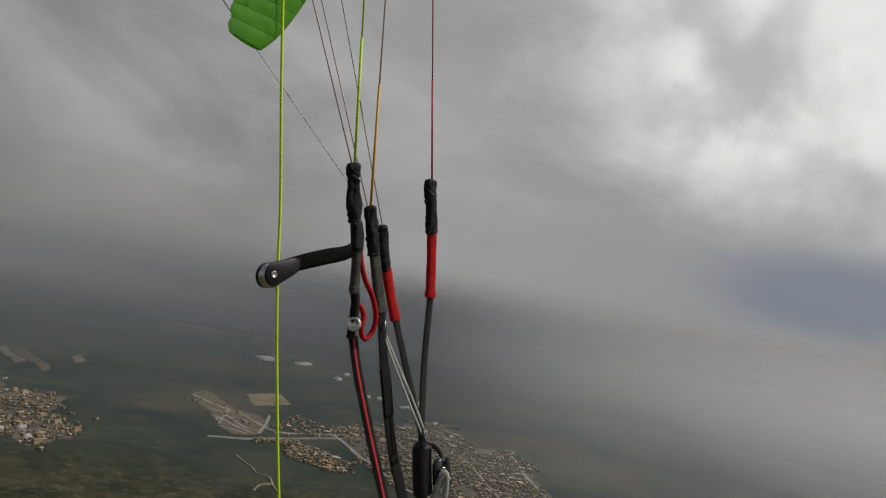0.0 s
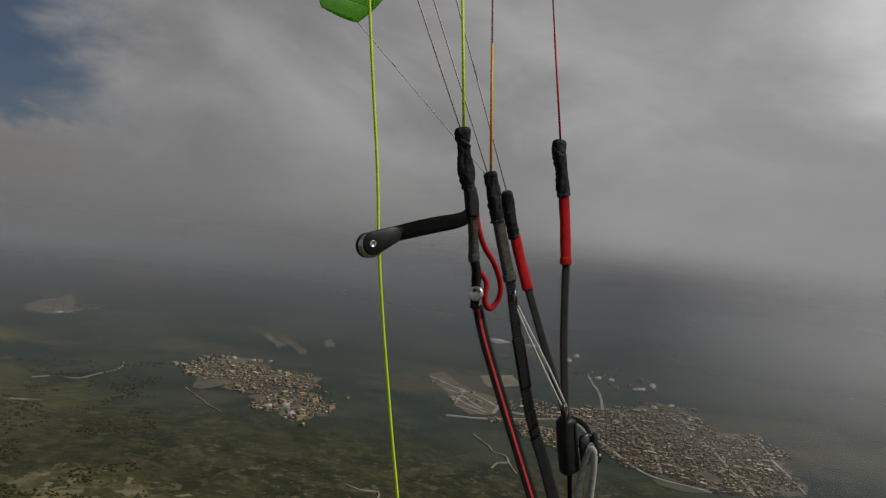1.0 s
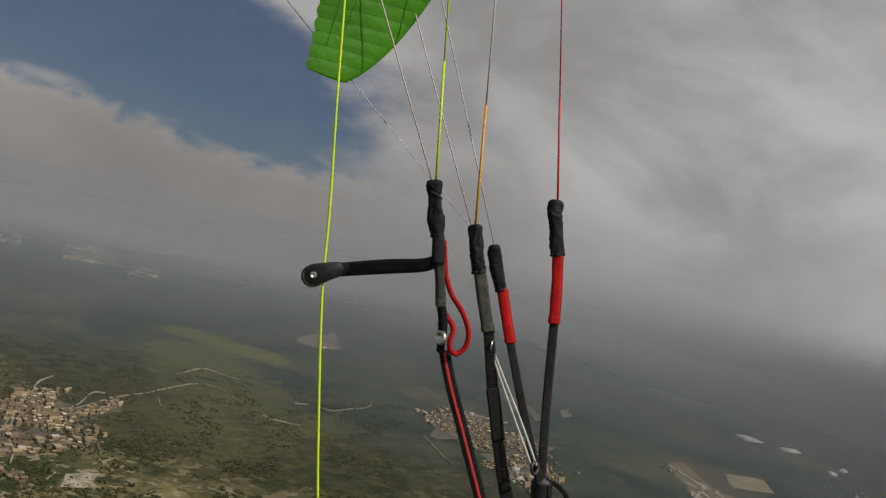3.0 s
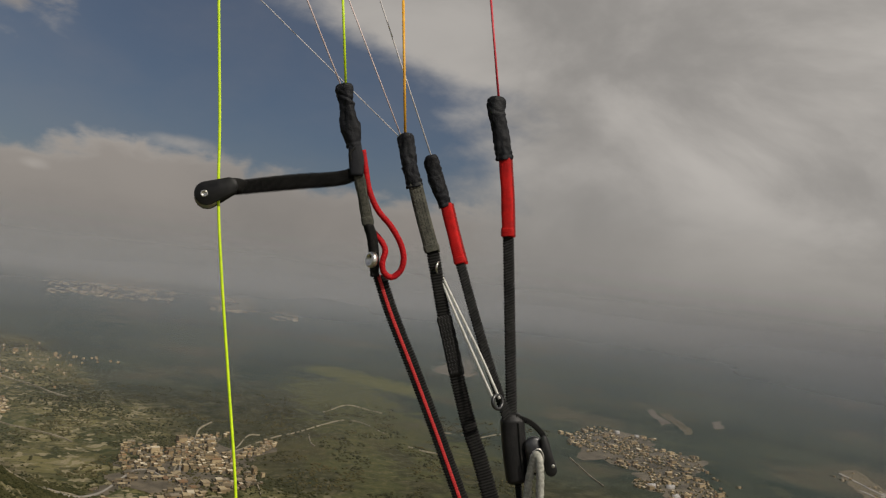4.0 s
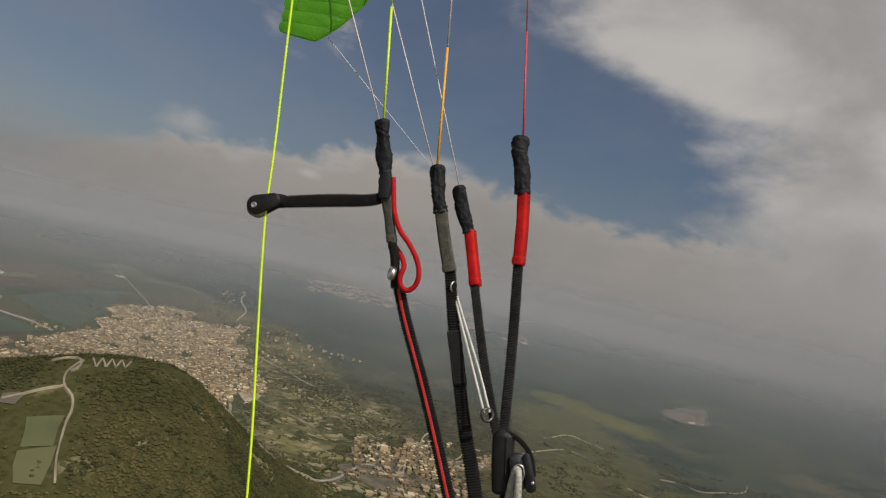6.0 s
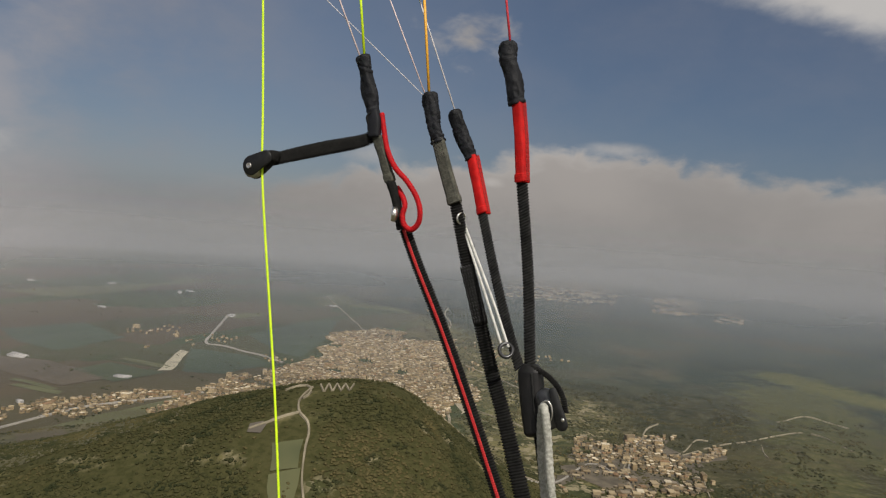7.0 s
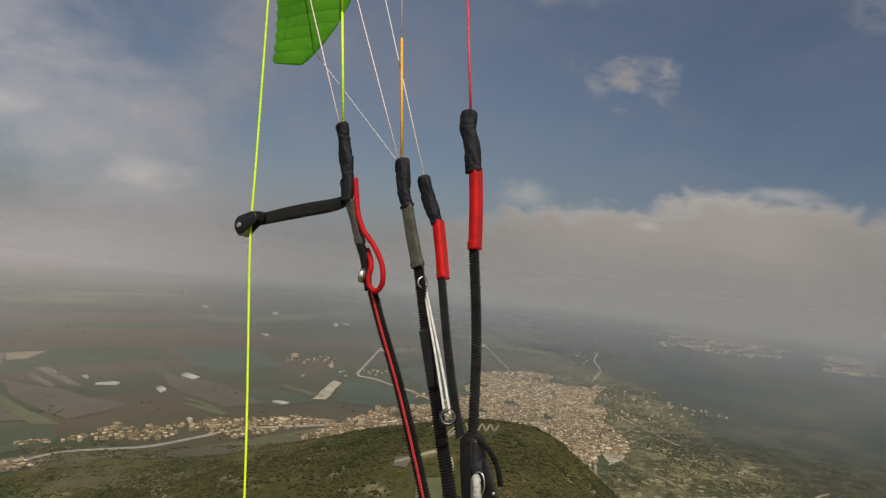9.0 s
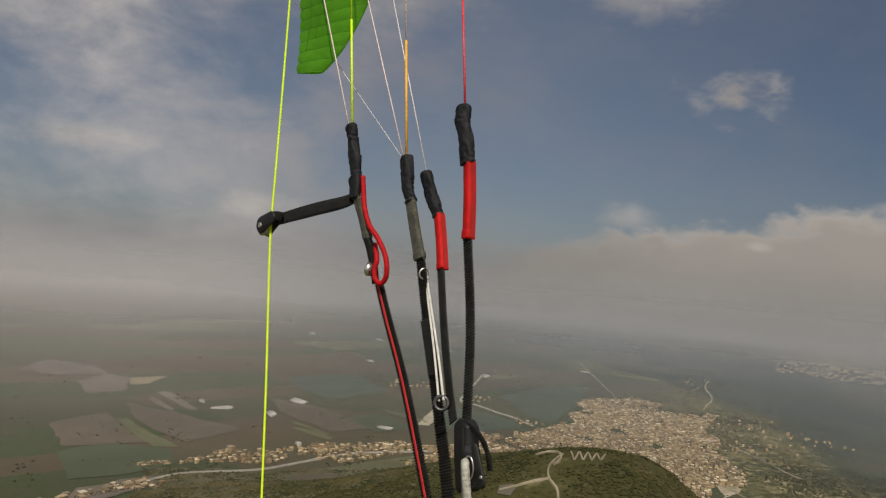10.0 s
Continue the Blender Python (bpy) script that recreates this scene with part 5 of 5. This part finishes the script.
rigged((-0.1599, 0.6808, 0.1822), (-0.162, 0.005), 0.0011, LINE_NEON, "neon yellow suspension line of the rear riser", 0.155, 0.0017, LINE_NEON)
rigged((-0.1644, 0.6795, 0.1817), (-0.545, 0.081), 0.0010, LINE_PINK, "thin pale pink suspension line of the rear riser")
rigged((-0.0837, 0.7166, 0.1409), (-0.142, 0.006), 0.0012, LINE_PINK, "orange suspension line turning pale pink above", 0.165, 0.0018, LINE_ORANGE)
rigged((-0.0888, 0.7167, 0.1420), (-0.531, 0.071), 0.0009, LINE_PINK, "thin pale pink suspension line of the middle riser")
rigged((-0.0894, 0.7176, 0.1400), (-1.281, 0.198), 0.0006, LINE_WHITE, "very thin white line running to the wing tip")
rigged((-0.0477, 0.7224, 0.1208), (-0.468, 0.070), 0.0009, LINE_WHITE, "thin white suspension line of the inner riser")
rigged((0.0222, 0.7096, 0.2006), (-0.198, 0.054), 0.0010, LINE_RED, "red suspension line of the front riser", 0.145, 0.0015, LINE_RED)
brake = thing("brake_line", (-0.2767, 0.6463, 0.0355), "neon yellow brake line running through a pulley", "paraglider line")
part("upper_cord", taut([(-0.4016, 0.7135, 0.9450), (-0.3370, 0.6760, 0.4600)], 0.0013), LINE_NEON, brake)
part("cord", tube([(-0.3370, 0.6760, 0.4600), (-0.3090, 0.6610, 0.2600), (-0.2880, 0.6490, 0.1200), (-0.2774, 0.6430, 0.0355), (-0.2630, 0.6390, -0.0450), (-0.2400, 0.6330, -0.1585), (-0.2180, 0.6260, -0.2658), (-0.1850, 0.6160, -0.4586)], 0.0016, 8, 0.012), LINE_NEON, brake)


# ---- rear riser ----
rear = thing("rear_riser", (0.0179, 0.6944, -0.2452), "black rear riser with a red cord loop and brake pulley", "paraglider riser", "risers")
rs = [(-0.1628, 0.6798, 0.1867), (-0.1576, 0.6813, 0.1686), (-0.1514, 0.6813, 0.1469), (-0.1420, 0.6812, 0.1161)]
part("sleeve", sock(rs, lambda s: 0.0092 + 0.0014 * math.cos(s * 9.0), 0.0080, 1), NEOPRENE, rear, "wrinkled black neoprene sleeve")
part("keeper", sweep(bmesh.new(), spline([(-0.1412, 0.6803, 0.1173), (-0.1373, 0.6780, 0.1009), (-0.1349, 0.6764, 0.0833)], 0.003), lambda s, i: 0.0083 - 0.0006 * math.cos(s * 6), 0.0055, n=14, square=3.5), NEOPRENE, rear)
part("tab", sweep(bmesh.new(), spline([(-0.1413, 0.6764, 0.1139), (-0.1455, 0.6748, 0.1079), (-0.1426, 0.6762, 0.0975)], 0.001), lambda s, i: 0.0012 + 0.0012 * s, 0.0030, n=10, square=3.0), WEB_BLACK, rear)
gs = [(-0.1327, 0.6786, 0.0851), (-0.1245, 0.6835, 0.0606), (-0.1146, 0.6887, 0.0304)]
grey = part("grey_sleeve", sweep(bmesh.new(), spline(gs, 0.003), lambda s, i: 0.0064 + 0.0004 * math.sin(s * 11), 0.0045, n=12, square=3.0), SLEEVE_GREY, rear, "olive grey cloth sleeve")
part("stitching", stitches(gs, (-0.0035, 0.0035), 0.0026, 0.0005, lift=0.0043), STITCH_GREY, grey)
part("hem", hem(gs, 0.84, 1.0, 0.0072, 0.0050), SLEEVE_GREY, grey)
part("knot", sock([(-0.1163, 0.6874, 0.0329), (-0.1091, 0.6894, 0.0186), (-0.1047, 0.6918, 0.0033), (-0.0992, 0.6963, -0.0279)], lambda s: 0.0062 - 0.001 * s, 0.006, 5, 0.2), WEB_BLACK, rear)
part("cord_loop", braid([(-0.1315, 0.6842, 0.1145), (-0.1256, 0.6830, 0.0931), (-0.1185, 0.6820, 0.0697), (-0.1058, 0.6819, 0.0483), (-0.0889, 0.6834, 0.0323), (-0.0757, 0.6852, 0.0147), (-0.0694, 0.6860, -0.0017), (-0.0708, 0.6878, -0.0170), (-0.0800, 0.6882, -0.0264), (-0.0900, 0.6871, -0.0214), (-0.0930, 0.6865, -0.0099), (-0.0913, 0.6876, 0.0025), (-0.0955, 0.6896, 0.0116), (-0.1028, 0.6931, 0.0192), (-0.1091, 0.6968, 0.0244)], 0.0032, turn=0.008), CORD_RED, rear, "red braided cord loop")
stud = part("stud", lathe((-0.1017, 0.6903, -0.0094), (-0.86, -0.5, 0.05), [(0, 0.0058), (0.001, 0.0082), (0.003, 0.0094), (0.0070, 0.0094), (0.0082, 0.0082), (0.0082, 0.0056), (0.0050, 0.0050), (0.0050, 0.0012)], 28), STEEL, rear, "shiny steel snap stud")
wa = [(-0.0941, 0.6969, -0.0261), (-0.0732, 0.6988, -0.0703), (-0.0323, 0.6993, -0.1460), (0.0175, 0.6943, -0.2426), (0.1012, 0.6826, -0.4106)]
web = part("webbing", ribbed(wa, lambda s: 0.0082 + 0.0010 * s, 0.0012, pitch=0.0034), WEB_BLACK, rear)
ws = [tuple(V(p) + Vector((-0.0012, -0.0016, 0))) for p in wa]
part("stripe", ribbed(ws, 0.0021, 0.0005), STRIPE_RED, web, "red woven stripe")
arm = part("pulley_strap", ribbed([(-0.1331, 0.6790, 0.0919), (-0.1422, 0.6775, 0.0829), (-0.1590, 0.6722, 0.0762), (-0.1955, 0.6637, 0.0676), (-0.2323, 0.6552, 0.0581), (-0.2645, 0.6473, 0.0491)], lambda s: 0.0078 + 0.0012 * math.sin(s * 3), 0.0012, pitch=0.0012), WEB_BLACK, rear)
PX, PY, PZ = (-0.2889, 0.6408, 0.0394)
EYE = V((-0.2666, 0.6475, 0.0503))
pul = part("pulley", cheek((PX, PY, PZ), 0.0128, tuple(EYE), 0.0092, PY - 0.0075, PY - 0.0045), PLASTIC, rear, "black plastic brake pulley")
part("back_cheek", cheek((PX - 0.001, PY, PZ - 0.003), 0.0134, tuple(EYE + Vector((0, 0, -0.003))), 0.0070, PY + 0.0045, PY + 0.0075), PLASTIC, pul)
part("sheave", lathe((PX - 0.0005, PY - 0.004, PZ - 0.0030), (0, 1, 0), [(0, 0.0124), (0.0015, 0.0124), (0.004, 0.009), (0.0065, 0.0124), (0.008, 0.0124)]), STEEL, pul, "grooved metal wheel")
part("rivet", lathe((PX - 0.002, PY - 0.0070, PZ - 0.0006), (0, -1, 0), [(0, 0.0040), (0.0014, 0.0038), (0.0018, 0.0030), (0.0006, 0.0022), (0.0006, 0.0006)]), STEEL, pul, "steel rivet")
part("eye", ring(EYE + Vector((-0.004, -0.0076, 0.0008)), (0.1, -1, 0.1), 0.0062, 0.0013, stretch=0.62), STEEL_DARK, pul, "worn metal eye")
# solid dark disc stands in for the shade inside the eye
part("eye_dark_disc", lathe(EYE + Vector((-0.004, -0.0074, 0.0008)), (0, -1, 0), [(0, 0.0046), (0.0004, 0.0044)]), NEOPRENE, pul)
part("strap_loop", sweep(bmesh.new(), spline([EYE + Vector(q) for q in ((-0.003, -0.008, 0.001), (0.003, -0.0105, 0.003), (0.009, -0.0085, 0.003), (0.014, -0.003, 0.0015))], 0.001), lambda s, i: 0.0055 + 0.002 * s, 0.0017, n=12, square=3.0), WEB_BLACK, pul)

# ---- middle riser ----
mid = thing("middle_riser", (0.0570, 0.6963, -0.2412), "black middle riser with an olive grey sleeve", "paraglider riser", "risers")
part("sleeve", sock([(-0.0854, 0.7169, 0.1459), (-0.0793, 0.7154, 0.1265), (-0.0729, 0.7140, 0.1054), (-0.0648, 0.7138, 0.0832)], lambda s: 0.0096 - 0.0008 * s, 0.0085, 2), NEOPRENE, mid, "wrinkled black neoprene sleeve")
gb = [(-0.0654, 0.7136, 0.0867), (-0.0516, 0.7123, 0.0504), (-0.0346, 0.7110, 0.0096)]
grey = part("grey_sleeve", sweep(bmesh.new(), spline(gb, 0.003), lambda s, i: 0.0083 + 0.0006 * s, 0.0042, n=12, square=3.2), SLEEVE_GREY, mid, "olive grey stitched cloth sleeve")
part("stitching", stitches(gb, (-0.0050, -0.0012, 0.0026, 0.0055), 0.0030, 0.0006, lift=0.0040), STITCH_GREY, grey)
part("hem", hem(gb, 0.90, 1.0, 0.0096, 0.0050), SLEEVE_GREY, grey)
part("piping", sweep(bmesh.new(), spline([tuple(V(p) + Vector((0.0082, -0.001, 0))) for p in gb], 0.003), 0.0014, 0.0014, n=8), SLEEVE_GREY, grey)
wb = [(-0.0354, 0.7115, 0.0136), (-0.0117, 0.7098, -0.0628), (0.0126, 0.7076, -0.1331), (0.0361, 0.7028, -0.1947), (0.0570, 0.6963, -0.2412), (0.1162, 0.6772, -0.3894)]
part("webbing", ribbed(wb, lambda s: 0.0080 + 0.0030 * s, 0.0013, pitch=0.0034), WEB_BLACK, mid)
pb = [(-0.0112, 0.7085, -0.0659), (0.0018, 0.7074, -0.1007), (0.0133, 0.7068, -0.1329)]
patch = part("reinforcement", sweep(bmesh.new(), spline(pb, 0.003), lambda s, i: 0.0092 + 0.0003 * math.sin(i * 1.3), 0.0024, n=12, square=4.0), WEB_BLACK, mid, "black reinforcement sewn over the webbing")
part("stitching", stitches(pb, (-0.0070, -0.0035, 0.0, 0.0035, 0.0070), 0.0036, 0.0008, 0.6, 1.2, lift=0.0022), STITCH_BLACK, patch)
part("eyelet", ring((-0.0249, 0.7115, -0.0083), (0.9, -0.45, 0), 0.0065, 0.0012), STEEL, mid, "small steel ring")

# ---- inner riser ----
inner = thing("inner_riser", (0.0723, 0.6814, -0.1695), "dark grey riser with a red sleeve", "paraglider riser", "risers")
part("sleeve", sock([(-0.0501, 0.7218, 0.1256), (-0.0438, 0.7236, 0.1074), (-0.0352, 0.7249, 0.0885), (-0.0236, 0.7266, 0.0664)], lambda s: 0.0086 + 0.0006 * math.sin(s * 5), 0.008, 3), NEOPRENE, inner, "wrinkled black neoprene sleeve")
rc = [(-0.0240, 0.7255, 0.0691), (-0.0115, 0.7210, 0.0339), (0.0015, 0.7147, -0.0005)]
red = part("red_sleeve", sweep(bmesh.new(), spline(rc, 0.003), lambda s, i: 0.0068 + 0.0003 * math.sin(s * 9), 0.0042, ref=(-0.35, -1, 0), n=12, square=3.4), SLEEVE_RED, inner, "red cloth sleeve")
ed = [tuple(V(p) + Vector((0.0062, 0.0012, 0))) for p in rc]
part("edge", sweep(bmesh.new(), spline(ed, 0.0025), lambda s, i: 0.0036 + 0.0003 * (i % 2), 0.0030, ref=(0.85, -0.55, 0), n=10, square=3.0), SLEEVE_RED, red)
part("stitching", stitches(ed, (-0.0008, 0.0016), 0.0030, 0.0007, 0.7, 0.9, lift=0.0031, ref=(0.85, -0.55, 0)), STITCH_RED, red)
part("hem", hem(rc, 0.90, 1.0, 0.0076, 0.0050, (-0.35, -1, 0)), SLEEVE_RED, red)
part("webbing", ribbed([(0.0003, 0.7144, 0.0022), (0.0268, 0.7010, -0.0658), (0.0523, 0.6898, -0.1260), (0.0744, 0.6818, -0.1733)], lambda s: 0.0062, 0.0013, 0.35, pitch=0.0034), WEB_GREY, inner)

# ---- front riser ----
front = thing("front_riser", (0.0987, 0.6917, -0.2477), "dark grey front riser with a red sleeve and black cover", "paraglider riser", "risers")
part("sleeve", sock([(0.0192, 0.7105, 0.2050), (0.0212, 0.7087, 0.1849), (0.0299, 0.7075, 0.1585), (0.0381, 0.7071, 0.1299)], lambda s: 0.0104 - 0.0006 * s, 0.009, 4), NEOPRENE, front, "wrinkled black neoprene sleeve")
rd = [(0.0378, 0.7072, 0.1320), (0.0462, 0.7044, 0.0831), (0.0522, 0.7015, 0.0385)]
red = part("red_sleeve", sweep(bmesh.new(), spline(rd, 0.003), lambda s, i: 0.0070 + 0.0003 * math.sin(s * 12), 0.0045, ref=(-0.35, -1, 0), n=12, square=3.4), SLEEVE_RED, front, "red cloth sleeve")
ed = [tuple(V(p) + Vector((0.0062, 0.0014, 0))) for p in rd]
part("edge", sweep(bmesh.new(), spline(ed, 0.0025), lambda s, i: 0.0038 + 0.0003 * (i % 2), 0.0030, ref=(0.85, -0.55, 0), n=10, square=3.0), SLEEVE_RED, red)
part("stitching", stitches(ed, (-0.0008, 0.0016), 0.0030, 0.0007, 0.7, 0.9, lift=0.0031, ref=(0.85, -0.55, 0)), STITCH_RED, red)
part("hem", hem(rd, 0.90, 1.0, 0.0080, 0.0053, (-0.35, -1, 0)), SLEEVE_RED, red)
part("webbing", ribbed([(0.0525, 0.7017, 0.0413), (0.0685, 0.7034, -0.0660), (0.0830, 0.6953, -0.1767)], lambda s: 0.0070, 0.0014, 0.35, pitch=0.0034), WEB_GREY, front)
cv = [(0.0832, 0.6952, -0.1693), (0.0847, 0.6941, -0.1823), (0.0903, 0.6922, -0.2118), (0.0975, 0.6905, -0.2411), (0.0994, 0.6901, -0.2481)]
cover = part("cover", sweep(bmesh.new(), spline(cv, 0.002), lambda s, i: 0.0142 * min(1.0, 0.62 + s * 4.0, 0.8 + (1 - s) * 5), lambda s, i: 0.0115 * min(1.0, 0.6 + s * 4.0, 0.75 + (1 - s) * 5), n=18, square=3.0), COVER, front, "worn black rubber cover")
# the seam's paler grey paints the highlight along its ridge
part("seam", braid([V(p) + Vector((0.0052, -0.0118, 0)) for p in ((0.0839, 0.6945, -0.1776), (0.0903, 0.6922, -0.2118), (0.0975, 0.6905, -0.2411))], 0.0014), WEB_GREY, cover)
part("lower_strap", ribbed([(0.0981, 0.6902, -0.2447), (0.1106, 0.6914, -0.3057), (0.1341, 0.6929, -0.4343)], 0.0040, 0.0016), WEB_BLACK, front)
part("loop_strap", ribbed([(0.0854, 0.6880, -0.1714), (0.1029, 0.6864, -0.1760), (0.1168, 0.6856, -0.1854), (0.1263, 0.6857, -0.1986), (0.1316, 0.6857, -0.2161)], 0.0034, 0.0014), WEB_BLACK, front)

# ---- speed system ----
hook = thing("speed_hook", (0.1194, 0.6757, -0.2263), "dark metal hook holding a white rope", "hook")
HY = (0.1094, 0.6784, -0.2005)[1]
part("body", cheek((0.1096, 0.6784, -0.2016), 0.0112, (0.1164, 0.6771, -0.2249), 0.0105, HY - 0.0045, HY + 0.0045, 0.002), STEEL_DARK, hook)
part("gate", cheek((0.1186, 0.6788, -0.1915), 0.0046, (0.1317, 0.6774, -0.2263), 0.0070, HY - 0.0085, HY - 0.0050), PLASTIC, hook, "black spring gate")
part("inner_edge", ring((0.1127, 0.6704, -0.2158), (0, -1, 0), 0.0078, 0.0010, stretch=1.7), STEEL, hook)
part("rivet", lathe(V((0.1328, 0.6781, -0.2205)) + Vector((0, -0.0078, 0)), (0, -1, 0), [(0, 0.0022), (0.0008, 0.0020), (0.0012, 0.001)], 14), STEEL, hook)
rope = thing("speed_rope", (0.1299, 0.6736, -0.3126), "grey white braided rope looped through the hook", "rope")
part("loop", braid([(0.1351, 0.6879, -0.4240), (0.1141, 0.6814, -0.2999), (0.1082, 0.6776, -0.2533), (0.1081, 0.6710, -0.2215), (0.1106, 0.6672, -0.2091), (0.1143, 0.6644, -0.2159), (0.1186, 0.6654, -0.2404), (0.1260, 0.6709, -0.2990), (0.1452, 0.6786, -0.4154)], 0.0046, 8, 0.020, relief=0.09), ROPE_WHITE, rope)
cords = thing("speed_bar_line", (0.0215, 0.6905, -0.0902), "thin white doubled cord between two small rings", "cord")
part("cord", braid([(-0.0222, 0.7137, -0.0158), (-0.0097, 0.7074, -0.0413), (0.0227, 0.6924, -0.0976), (0.0546, 0.6756, -0.1529)], 0.0015, 4, 0.006, relief=0.1), CORD_WHITE, cords)
part("cord", braid([(-0.0206, 0.7130, -0.0157), (-0.0051, 0.7062, -0.0407), (0.0341, 0.6890, -0.1028), (0.0615, 0.6760, -0.1508)], 0.0015, 4, 0.006, relief=0.1), CORD_WHITE, cords)
part("ring", ring((0.0592, 0.6752, -0.1543), (0.55, -0.8, 0.25), 0.0078, 0.0022), STEEL_DARK, cords, "small dark metal ring")
